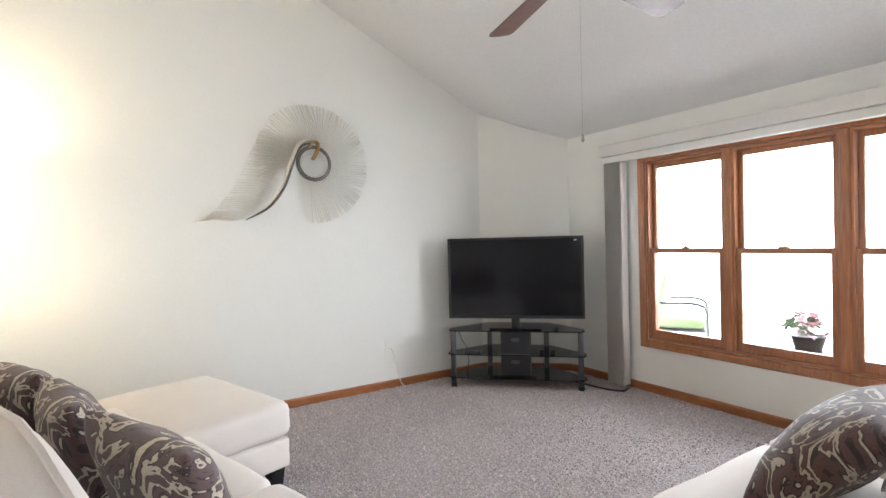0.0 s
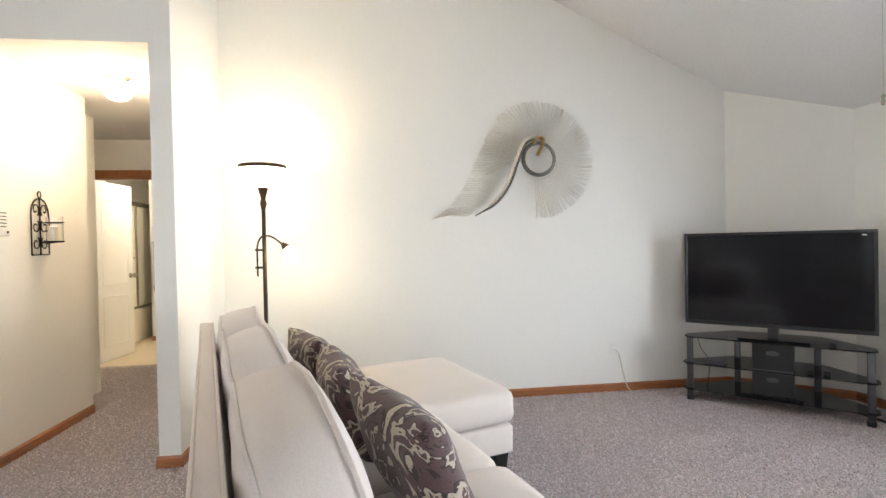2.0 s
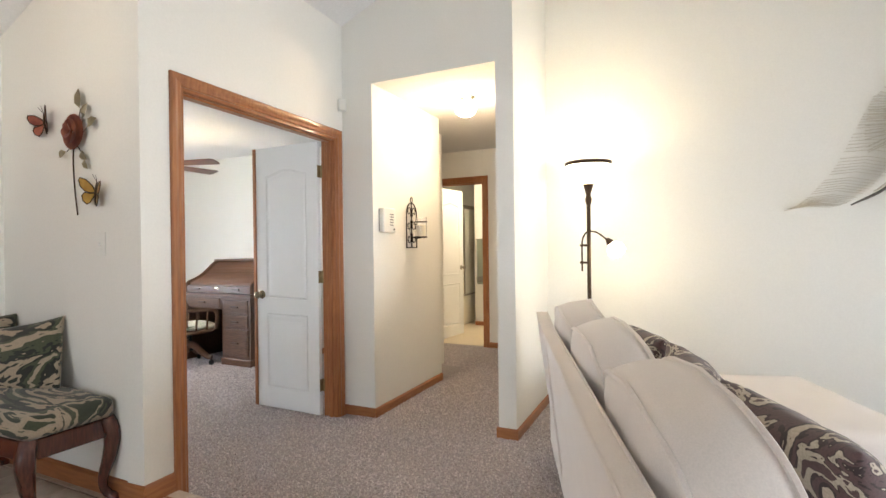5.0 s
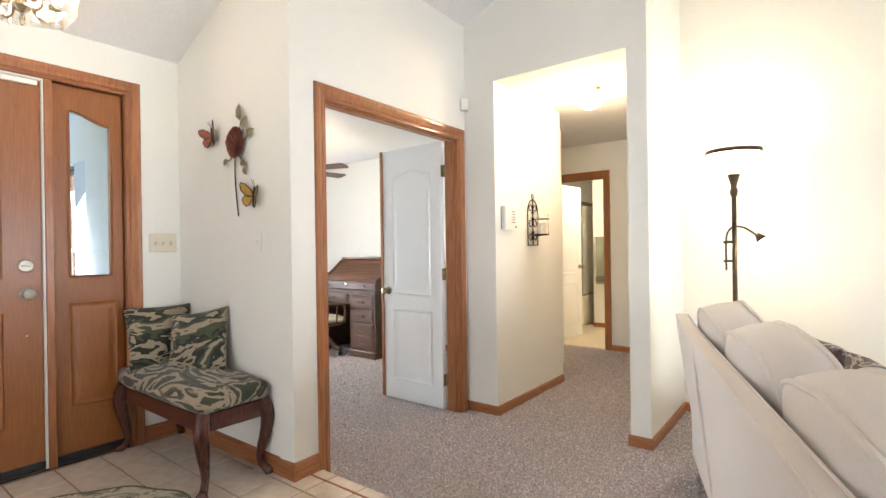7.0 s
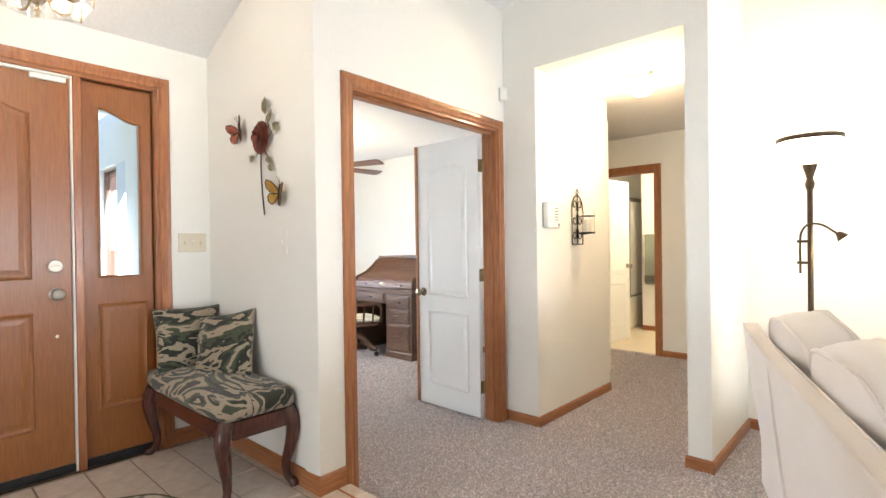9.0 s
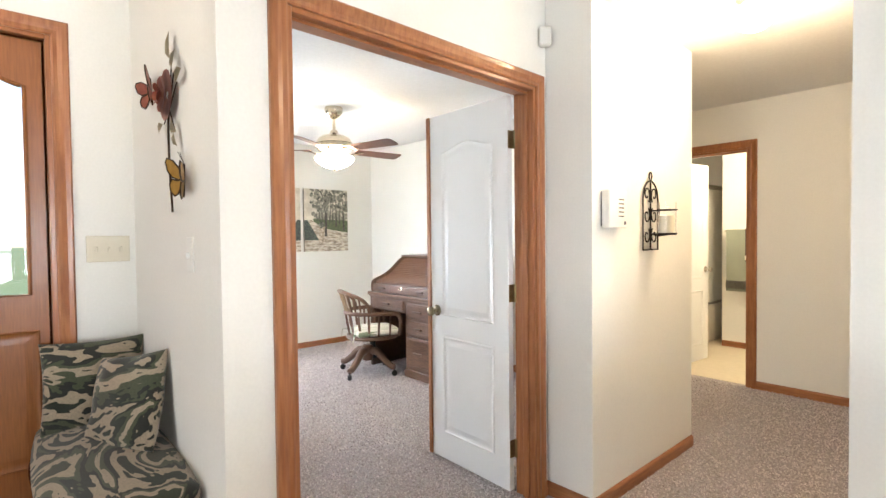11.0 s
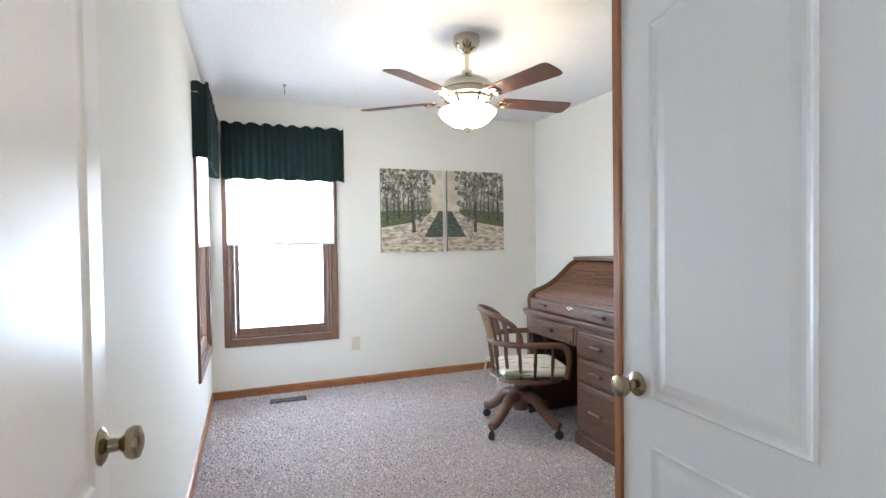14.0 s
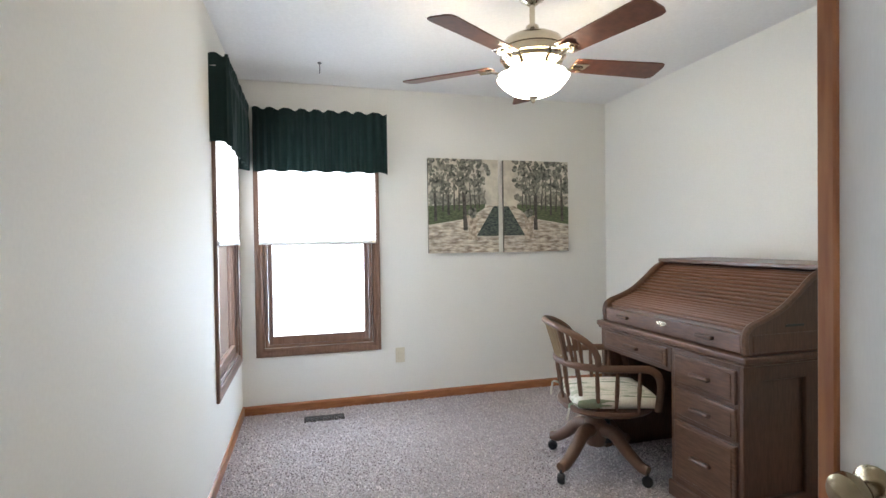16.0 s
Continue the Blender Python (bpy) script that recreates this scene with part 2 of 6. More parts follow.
def tube(points, radius, n=8, bm=None, flat=1.0):
    """A rod of one or many radii swept along points."""
    bm = bm or bmesh.new()
    pts = [Vector(p) for p in points]
    rad = radius if isinstance(radius, (list, tuple)) else [radius] * len(pts)
    rings, up = [], None
    for i, p in enumerate(pts):
        d = (pts[min(i + 1, len(pts) - 1)] - pts[max(i - 1, 0)]).normalized()
        if up is None:
            up = Vector((0, 0, 1)) if abs(d.z) < 0.9 else Vector((1, 0, 0))
        s = d.cross(up).normalized()
        up = s.cross(d).normalized()
        rings.append([bm.verts.new(p + rad[i] * (math.cos(2 * math.pi * k / n) * s + flat * math.sin(2 * math.pi * k / n) * up)) for k in range(n)])
    for a, b in zip(rings, rings[1:]):
        for k in range(n):
            bm.faces.new((a[k], a[(k + 1) % n], b[(k + 1) % n], b[k]))
    bm.faces.new(rings[0][::-1])
    bm.faces.new(rings[-1])
    return bm


def spline(points, steps=8):
    """Smooth points through the given ones."""
    p = [Vector(q) for q in points]
    p = [2 * p[0] - p[1]] + p + [2 * p[-1] - p[-2]]
    out = []
    for i in range(1, len(p) - 2):
        for k in range(steps):
            t = k / steps
            out.append(0.5 * (2 * p[i] + (p[i + 1] - p[i - 1]) * t + (2 * p[i - 1] - 5 * p[i] + 4 * p[i + 1] - p[i + 2]) * t * t + (3 * p[i] - p[i - 1] - 3 * p[i + 1] + p[i + 2]) * t ** 3))
    out.append(p[-2])
    return out


def prism(poly, depth, bm=None):
    """A flat outline in (u, w) made thick along +n: local axes u = x, n = y, w = z."""
    bm = bm or bmesh.new()
    a = [bm.verts.new((u, 0, w)) for u, w in poly]
    b = [bm.verts.new((u, depth, w)) for u, w in poly]
    fs = [bm.faces.new(a), bm.faces.new(b[::-1])]
    for i in range(len(poly)):
        j = (i + 1) % len(poly)
        fs.append(bm.faces.new((a[j], a[i], b[i], b[j])))
    bmesh.ops.recalc_face_normals(bm, faces=fs)
    return bm


def pad(w, d, h, round_=0.06, puff=0.02, seg=10, sag=0.0):
    """A stuffed cushion, w x d x h, its base at z = 0, with soft edges and a swollen top."""
    bm = box(-w / 2, w / 2, -d / 2, d / 2, 0, h, min(round_, h * 0.45), 3)
    bmesh.ops.subdivide_edges(bm, edges=[e for e in bm.edges if e.calc_length() > 0.12], cuts=5, use_grid_fill=True)
    for v in bm.verts:
        fx, fy = 1 - min(1, abs(2 * v.co.x / w)) ** 2, 1 - min(1, abs(2 * v.co.y / d)) ** 2
        fz = 1 - min(1, abs(2 * v.co.z / h - 1)) ** 2
        if v.co.z > h * 0.5:
            v.co.z += puff * fx * fy
        v.co.y += math.copysign(puff * fx * fz, v.co.y)
        v.co.x += math.copysign(puff * fy * fz, v.co.x)
        v.co += 0.006 * noise.noise_vector(v.co * 5 + Vector((w, d, h)))
    return bm


def pillow(w, h, thick, seed=0):
    """A square scatter cushion standing in the x-z plane, its lower edge at z = 0, with pointed corners."""
    bm = bmesh.new()
    n = 22
    g = {}
    for side in (1, -1):
        for i in range(n + 1):
            for j in range(n + 1):
                rim = i in (0, n) or j in (0, n)
                if rim and side == -1:
                    g[side, i, j] = g[1, i, j]
                    continue
                a, b = math.sin(math.pi / 2 * (2 * i / n - 1)), math.sin(math.pi / 2 * (2 * j / n - 1))
                t = max(0.0, (1 - a * a) * (1 - b * b)) ** 0.42 * thick / 2
                x = a * w / 2 * (1 - 0.07 * (1 - b * b) * abs(a) ** 3)
                z = b * h / 2 * (1 - 0.07 * (1 - a * a) * abs(b) ** 3)
                wr = 0.014 * noise.noise(Vector((a * 1.7 + seed, b * 1.7, side))) * min(1, t * 30)
                bend = 0.03 * (1 - a * a) * noise.noise(Vector((seed, b, 3.1)))
                g[side, i, j] = bm.verts.new((x, side * t + wr + bend, z + h / 2))
    for side in (1, -1):
        for i in range(n):
            for j in range(n):
                q = (g[side, i, j], g[side, i + 1, j], g[side, i + 1, j + 1], g[side, i, j + 1])
                bm.faces.new(q[::-1] if side == 1 else q)
    bm.normal_update()
    return bm


def cushion_rim(w, h):
    """Outline of a box cushion in the x-z plane, softly domed on top, base at z = 0."""
    pts = []
    for k in range(56):
        a = 2 * math.pi * k / 56
        c, s = math.cos(a), math.sin(a)
        x = math.copysign(abs(c) ** 0.27, c) * w / 2 * (1 - 0.05 * s)
        z = math.copysign(abs(s) ** 0.30, s) * h / 2
        if z > 0:
            z += 0.05 * (1 - (2 * x / w) ** 2) - 0.02
        pts.append(Vector((x, 0, z + h / 2)))
    return pts


def box_cushion(w, d, h, seed=0):
    """A stuffed back cushion: two swollen faces joined by a boxing band."""
    bm = bmesh.new()
    rim, mid = cushion_rim(w, h), Vector((0, 0, h / 2))
    rows = []
    steps = [(s, 1) for s in (0.25, 0.5, 0.7, 0.84, 0.94, 1.0)] + [(1.03, 0.6), (1.042, 0.0), (1.03, -0.6)] + [(s, -1) for s in (1.0, 0.94, 0.84, 0.7, 0.5, 0.25)]
    for s, f in steps:
        y = f * d * 0.33 + (math.copysign(d * 0.20 * (1 - s ** 3.2), f) if abs(f) == 1 else 0)
        row = []
        for p in rim:
            q = mid + (p - mid) * s
            q.y = y
            q += 0.010 * noise.noise_vector(q * 4.5 + Vector((seed * 3.7, 0, seed)))
            row.append(bm.verts.new(q))
        rows.append(row)
    for a, b in zip(rows, rows[1:]):
        for i in range(len(a)):
            j = (i + 1) % len(a)
            bm.faces.new((a[i], a[j], b[j], b[i]))
    bm.faces.new(rows[0][::-1]), bm.faces.new(rows[-1])
    bmesh.ops.recalc_face_normals(bm, faces=bm.faces[:])
    welts = []
    for r in (rows[5], rows[9]):
        welts.append([v.co.copy() for v in r] + [r[0].co.copy()])
    return bm, welts


def frame_of(origin, u, w=(0, 0, 1)):
    """Local x along the wall, y into the wall, z up."""
    u, w = Vector(u).normalized(), Vector(w)
    n = w.cross(u)
    m = Matrix((u, n, w)).transposed().to_4x4()
    m.translation = origin
    return m


def wall(name, m, u0, u1, top, thick, holes=(), mat=WALL, label="cream painted plaster wall", z0=0.0):
    """A wall in a local frame. top: a height, or (u, height) pairs of its upper outline. holes: (u0, u1, z0, z1)."""
    bm = bmesh.new()
    outline = [(u0, top), (u1, top)] if not isinstance(top, (list, tuple)) else list(top)

    def at(u):
        for (a, za), (b, zb) in zip(outline, outline[1:]):
            if a - 1e-6 <= u <= b + 1e-6:
                return za + (zb - za) * (u - a) / (b - a)
        return outline[-1][1]
    cuts = sorted({u0, u1, *[p[0] for p in outline], *[h[0] for h in holes], *[h[1] for h in holes]})
    for a, b in zip(cuts, cuts[1:]):
        if b - a < 1e-5:
            continue
        spans = [(h[2], h[3]) for h in holes if h[0] < (a + b) / 2 < h[1]]
        low = z0
        for s0, s1 in sorted(spans):
            if s0 > low + 1e-5:
                prism([(a, low), (b, low), (b, s0), (a, s0)], thick, bm)
            low = s1
        prism([(a, low), (b, low), (b, at(b)), (a, at(a))], thick, bm)
    ob = part(name, moved(bm, m), mat)
    return tagged(ob, label, "wall", kind="structure")


def casing(name, m, u0, u1, h, parent, width=0.062, proud=0.018, sill=None, mat=OAK, z0=0.0):
    """Moulded trim round an opening; sill: also closed along the bottom at that height."""
    prof = [(0.0, 0.0), (0.0, proud * 0.55), (width * 0.12, proud * 0.75), (width * 0.35, proud * 0.62), (width * 0.62, proud * 0.95), (width * 0.9, proud), (width, proud * 0.75), (width, 0.0)]
    bm = bmesh.new()
    rows = []
    for a, b in prof:
        b = -b
        if sill is None:
            ring = [(u0 - a, b, z0), (u0 - a, b, h + a), (u1 + a, b, h + a), (u1 + a, b, z0)]
        else:
            ring = [(u0 - a, b, sill - a), (u0 - a, b, h + a), (u1 + a, b, h + a), (u1 + a, b, sill - a)]
        rows.append([bm.verts.new(p) for p in ring])
    n = 4
    for r1, r2 in zip(rows, rows[1:]):
        for i in range(n if sill is not None else n - 1):
            j = (i + 1) % n
            bm.faces.new((r1[i], r1[j], r2[j], r2[i]))
    bmesh.ops.recalc_face_normals(bm, faces=bm.faces[:])
    return part(name, moved(bm, m), mat, parent)


def skirting(m, u0, u1, h=0.068, t=0.013):
    """A piece of baseboard with an eased top edge."""
    bm = prism([(0, 0), (t, 0), (t, h * 0.8), (t * 0.6, h * 0.93), (0, h)], u1 - u0)
    turn = Matrix(((0, 1, 0, u0), (-1, 0, 0, 0), (0, 0, 1, 0), (0, 0, 0, 1)))
    ob = part("baseboard", moved(bm, m @ turn), OAKH)
    return tagged(ob, "stained oak baseboard along the wall", "baseboard", kind="structure")

# ---- structure ----
XD, YE, XE, YH, YA, XW = -2.665, 1.89, -3.80, 3.49, 4.37, 3.41


def east_face(x):
    return frame_of((x, 0, 0), (0, 1, 0))


def south_face(y):
    return frame_of((0, y, 0), (1, 0, 0))


def west_face(x):
    return frame_of((x, 0, 0), (0, -1, 0))


def north_face(y):
    return frame_of((0, y, 0), (-1, 0, 0))


def vault(x):
    return min(2.44 + 0.41 * (x + 3.80), 2.21 + 0.47 * (3.41 - x))


ET = 0.075  # the tiled entry lies a little above the carpet
DW = frame_of((-2.545, 0, 0), (-0.0344, 1, 0))
wall("wall_office_door", DW, YE, YH, vault(XD), 0.115, [(2.103, 3.40, 0, 2.05)])
wall("wall_entry_north", south_face(YE), XE, -2.72, [(XE, 2.44), (-2.72, vault(-2.72))], 0.21)
wall("wall_entry_west", east_face(XE), -3.0, YE, 2.44, 0.15, [(0.23, 1.60, 0, 2.185)])
wall("wall_hall_header", south_face(YH), XD, -1.337, [(XD, vault(XD)), (-1.337, vault(-1.337))], 0.12, [(-2.405, -1.457, 0, 2.44)])
wall("wall_hall_west", east_face(-2.405), YH + 0.12, 4.62, 2.44, 0.12)
wall("wall_hall_return", north_face(4.62), 2.525, 2.67, 2.44, 0.1)
wall("wall_stub", east_face(-1.337), YH + 0.12, YA, vault(-1.337), 0.12)
wall("wall_hall_east", east_face(-1.337), YA, 6.18, 2.44, 0.12)
wall("wall_north", south_face(YA), -1.337, 2.77, [(-1.337, vault(-1.337)), (-0.21, vault(-0.21)), (2.77, vault(2.77))], 0.12)
DIAG = frame_of((2.77, YA, 0), (0.64, -0.57, 0))
wall("wall_corner", DIAG, 0, 0.857, [(0, vault(2.77)), (0.857, 2.21)], 0.12)
wall("wall_east", west_face(XW), -3.80, 3.0, 2.21, 0.15, [(-2.97, -0.29, 0.43, 1.88)])
wall("wall_south", north_face(-3.0), -XW, -XE, [(-XW, 2.21), (0.21, vault(-0.21)), (-XE, 2.44)], 0.15, [(-0.6, 2.4, 0.30, 2.10)])
wall("wall_hall_end", south_face(6.18), -4.39, -1.337, 2.44, 0.12, [(-3.265, -2.555, 0, 2.05)])
wall("wall_bath_west", east_face(-4.27), 6.30, 8.6, 2.44, 0.12)
wall("wall_hall_far_west", east_face(-4.0), 5.24, 6.18, 2.44, 0.12)
wall("wall_office_west", east_face(-6.69), 1.945, 5.12, 2.44, 0.15, [(2.262, 3.052, 0.481, 2.05)])
wall("wall_office_south", north_face(2.10), -XE, 6.69, 2.44, 0.155, [(5.70, 6.53, 0.481, 2.05)])
wall("wall_office_north", south_face(5.12), -6.84, -2.67, 2.44, 0.12)
wall("wall_office_east", west_face(-2.78), -5.12, -YH, 2.44, 0.11)
wall("wall_bath_towel", south_face(7.75), -3.30, -1.5, 2.44, 0.12)
wall("wall_bath_east", west_face(-1.5), -7.75, -6.30, 2.44, 0.12)
wall("wall_bath_north", south_face(8.6), -4.39, -3.18, 2.44, 0.12)
wall("wall_bath_tub_end", west_face(-3.30), -8.6, -7.87, 2.44, 0.12)


def slab(name, x0, x1, y0, y1, z0, z1, mat, label, cat):
    return tagged(part(name, box(x0, x1, y0, y1, z0, z1), mat), label, cat, kind="structure")


bm = bmesh.new()
prism([(XE, vault(XE)), (-0.21, vault(-0.21)), (-0.21, vault(-0.21) + 0.15), (XE, vault(XE) + 0.15)], 7.64, bm)
prism([(-0.21, vault(-0.21)), (XW + 0.15, vault(XW + 0.15)), (XW + 0.15, vault(XW + 0.15) + 0.15), (-0.21, vault(-0.21) + 0.15)], 7.64, bm)
tagged(part("ceiling_vaulted", moved(bm, Matrix.Translation((0, -3.15, 0))), CEIL), "white textured vaulted ceiling", "ceiling", kind="structure")
# Unseen cap, added to stop light leaking in where vault meets wall.
slab("ceiling_leak_cap", XE - 0.15, XE - 0.001, -3.15, 1.94, 2.442, 2.59, CEIL, "unseen cap added over the entry wall against light leaks", "ceiling")
slab("ceiling_office", -6.84, -2.67, 1.945, 5.24, 2.44, 2.56, CEIL, "white textured flat office ceiling", "ceiling")
slab("ceiling_hall", -2.67, -1.40, YH + 0.12, 5.24, 2.44, 2.56, CEIL, "white textured flat hall ceiling", "ceiling")
slab("ceiling_bath", -4.39, -1.40, 5.24, 8.72, 2.44, 2.56, CEIL, "white textured ceiling over hall end and bathroom", "ceiling")

bm = bmesh.new()
for x0, x1, y0, y1 in ((-1.337, 3.41, 2.02, 4.37), (-0.9, 3.41, -3.0, 2.02), (-2.665, -1.337, 2.02, 3.49), (-2.665, -1.337, 3.49, 6.24), (-4.0, -2.665, 5.12, 6.24), (-6.69, -2.665, 2.02, 5.12)):
    bm.faces.new([bm.verts.new(p) for p in ((x0, y0, 0), (x1, y0, 0), (x1, y1, 0), (x0, y1, 0))])
bmesh.ops.remove_doubles(bm, verts=bm.verts, dist=1e-4)
tagged(part("floor", bm, CARPET), "mottled mauve grey cut pile carpet", "carpet", kind="structure")
slab("floor_bath", -4.27, -1.5, 6.24, 8.6, -0.1, 0.002, VINYLF, "cream vinyl bathroom floor", "floor")
slab("subfloor", -6.84, 3.56, -3.15, 8.72, -0.3, -0.1, CONC, "concrete slab under the house", "slab")
tile_floor = slab("floor_entry", XE, -0.9, -3.0, 1.98, -0.1, ET - 0.006, GROUT, "beige ceramic tile floor with dark grout", "floor")
bm = box(-2.62, -0.88, 1.975, 2.06, -0.05, ET + 0.006, 0.006, 2)
for v in bm.verts:
    if v.co.y > 2.02 and v.co.z > 0:
        v.co.z -= ET - 0.008
tagged(part("threshold_strip", bm, OAKH), "oak strip between carpet and tile", "trim", kind="structure")

UP = Matrix.Translation((0, 0, ET))
skirting(UP @ DW, YE, 2.04, 0.09)
skirting(DW, 3.465, YH)
skirting(UP @ south_face(YE), XE, -2.61 + 0.013, 0.09)
skirting(UP @ east_face(XE), 1.66, YE, 0.09)
skirting(south_face(YH), XD, -2.405 + 0.013)
skirting(south_face(YH), -1.457 - 0.013, -1.337 + 0.013)
skirting(east_face(-2.405), YH, 4.62)
skirting(east_face(-1.337), YH, YA)
skirting(west_face(-1.457), -6.18, -YH)
skirting(south_face(6.18), -2.493, -1.457)
skirting(south_face(YA), -1.337, 2.77)
skirting(DIAG, 0, 0.857)
skirting(west_face(XW), -3.80, 3.0)
skirting(east_face(-6.69), 2.10, 5.12)
skirting(north_face(2.10), 2.80, 6.69)
skirting(south_face(5.12), -6.69, -2.78)
skirting(west_face(-2.78), -5.12, -3.49)
skirting(south_face(7.75), -3.30, -1.5)

# door surrounds


def surround(name, m, u0, u1, h, thick, label, both=True, z0=0.0):
    e = thing(name, Matrix(), label, "door frame", kind="structure")
    casing("casing", m, u0, u1, h, e)
    if both:
        back = m @ Matrix.Translation((u0 + u1, thick, 0)) @ Matrix.Rotation(math.pi, 4, "Z")
        casing("casing", back, u0, u1, h, e)
    for a, b in ((u0 - 0.001, u0 + 0.018), (u1 - 0.018, u1 + 0.001)):
        part("jamb", moved(box(a, b, -0.002, thick + 0.002, z0, h, 0.002), m), OAK, e)
    part("head_jamb", moved(box(u0 + 0.018, u1 - 0.018, -0.002, thick + 0.002, h - 0.018, h + 0.001, 0.002), m), OAKH, e)
    for a, b in ((u0 + 0.018, u0 + 0.03), (u1 - 0.03, u1 - 0.018)):
        part("stop", moved(box(a, b, 0.03, 0.065, z0, h - 0.03, 0.002), m), OAK, e)
    part("head_stop", moved(box(u0 + 0.018, u1 - 0.018, 0.03, 0.065, h - 0.03, h - 0.018, 0.002), m), OAKH, e)
    return e


surround("door_frame_office", DW, 2.103, 3.40, 2.05, 0.115, "stained oak frame of the office double door")
surround("door_frame_bath", south_face(6.18), -3.265, -2.555, 2.05, 0.12, "stained oak frame of the bathroom door")


def arch_panel(u0, u1, z0, z1, rise=0.0, half=0):
    """Panel outline; rise: height of a soft arch on top. half: 1 rises to the right, -1 to the left."""
    pts = [(u0, z0), (u1, z0)]
    n = 12
    for k in range(n + 1):
        t = k / n
        u = u1 + (u0 - u1) * t
        if half:
            s = t if half < 0 else 1 - t
            f = 0.5 - 0.5 * math.cos(math.pi * min(1, s * 1.1))
        else:
            f = 0.5 - 0.5 * math.cos(2 * math.pi * t)
        pts.append((u, z1 + rise * f))
    return pts if rise else [(u0, z0), (u1, z0), (u1, z1), (u0, z1)]


def shrink(poly, d):
    """The outline moved inwards by d."""
    out = []
    n = len(poly)
    for i in range(n):
        a, b, c = Vector(poly[i - 1]), Vector(poly[i]), Vector(poly[(i + 1) % n])
        e1, e2 = (b - a).normalized(), (c - b).normalized()
        n1, n2 = Vector((-e1.y, e1.x)), Vector((-e2.y, e2.x))
        k = (n1 + n2) / max(0.3, 1 + n1.dot(n2))
        out.append(tuple(b + d * k))
    return out


def raised_panel(poly, y, side, bm):
    """Moulded ring sunk into the door face and a bevelled field; side -1 is the face towards local -y."""
    steps = [(0.0, 0.0005), (0.006, 0.006), (0.014, 0.002), (0.022, -0.006), (0.030, -0.006), (0.052, 0.003)]
    rings = []
    for inset, proud in steps:
        p = shrink(poly, inset) if inset else poly
        rings.append([bm.verts.new((u, y + side * max(proud, 0.0004 + 0.0001 * inset), w)) for u, w in p])
    fs = []
    for a, b in zip(rings, rings[1:]):
        for i in range(len(poly)):
            j = (i + 1) % len(poly)
            fs.append(bm.faces.new((a[i], a[j], b[j], b[i])))
    fs.append(bm.faces.new(rings[-1]))
    bmesh.ops.recalc_face_normals(bm, faces=fs)
    if fs[-1].normal.y * side < 0:
        bmesh.ops.reverse_faces(bm, faces=fs)
    return bm


def knob(parent, m, mat, label="round metal door knob"):
    bm = lathe([(0, 0), (0.032, 0), (0.033, 0.004), (0.026, 0.009), (0.013, 0.014), (0.011, 0.030), (0.016, 0.036), (0.026, 0.042), (0.030, 0.052), (0.027, 0.062), (0.014, 0.067), (0, 0.068)], 20)
    return part("knob", moved(bm, m), mat, parent, label, smooth=True)


def leaf(name, m, w, panels, mat, label, kn=None, edge=None, h=2.03, hinges=(0.23, 1.03, 1.81), metal=NICKEL, bottom=0.012):
    """A hinged door leaf: local x from the hinge edge to the free edge, y through its thickness."""
    d = thing(name, m, label, "door", kind="structure")
    body = part("leaf", box(0, w, 0, 0.035, bottom, h, 0.002), mat, d)
    for p in panels:
        for y, s in ((0.0, -1), (0.035, 1)):
            part("panel", raised_panel(p, y, s, bmesh.new()), mat, d)
    if kn:
        for y, a in ((0.0, 90), (0.035, -90)):
            k = knob(d, pose(kn[0], y, kn[1], a), metal)
    for z in hinges:
        bm = box(-0.012, 0.03, -0.0015, 0.001, z - 0.045, z + 0.045, 0.0006)
        merge(bm, box(-0.004, -0.0005, 0.001, 0.033, z - 0.045, z + 0.045, 0.0006))
        merge(bm, box(-0.040, -0.010, -0.007, -0.004, z - 0.045, z + 0.045, 0.0006))
        merge(bm, tube([(-0.014, -0.003, z - 0.047), (-0.014, -0.003, z + 0.047)], 0.006, 10))
        part("hinge", bm, ABRASS, d, "antique brass butt hinge")
    if edge:
        part("edge_strip", box(w - 0.002, w + 0.028, -0.012, 0.044, bottom, h, 0.003), edge, d, "stained oak strip on the meeting edge")
    return d


LEAFP = [arch_panel(0.105, 0.515, 0.86, 1.81, 0.04), arch_panel(0.105, 0.515, 0.17, 0.74)]
leaf("office_door_leaf_open", pose(-2.79, 3.375, 0, 0, 0, 178.5), 0.62, LEAFP, WHITE, "white two panel office door leaf standing open", (0.565, 0.885), OAK, metal=KNOBM)
leaf("office_door_leaf_open", pose(-2.79, 2.153, 0, 0, 0, 180.3), 0.62, LEAFP, WHITE, "white two panel office door leaf open against the wall", (0.565, 0.915), metal=KNOBM)
leaf("bathroom_door_open", pose(-3.245, 6.305, 0, 0, 0, 84), 0.68, [arch_panel(0.11, 0.57, 0.86, 1.81, 0.04), arch_panel(0.11, 0.57, 0.17, 0.74)], WHITE, "white two panel bathroom door standing open", (0.62, 0.95))

# front door unit
FD = east_face(XE)
fd = surround("door_frame_front", FD, 0.23, 1.60, 2.185, 0.15, "stained oak frame of the front door and sidelight", both=False)
part("post", moved(box(1.195, 1.232, 0.0, 0.12, 0.02, 2.167, 0.003), FD), OAK, fd)
part("weather_strip", moved(box(1.186, 1.196, 0.012, 0.05, 0.03, 2.167, 0.002), FD), PLASTIC, fd, "white weather strip beside the door")
part("head_strip", moved(box(0.25, 1.186, 0.012, 0.05, 2.153, 2.167, 0.002), FD), PLASTIC, fd)
front = thing("front_door", FD, "oak stained panelled front door, closed", "door", kind="structure")
part("leaf", box(0.25, 1.184, 0.025, 0.07, 0.055, 2.152, 0.003), DOOROAK, front)
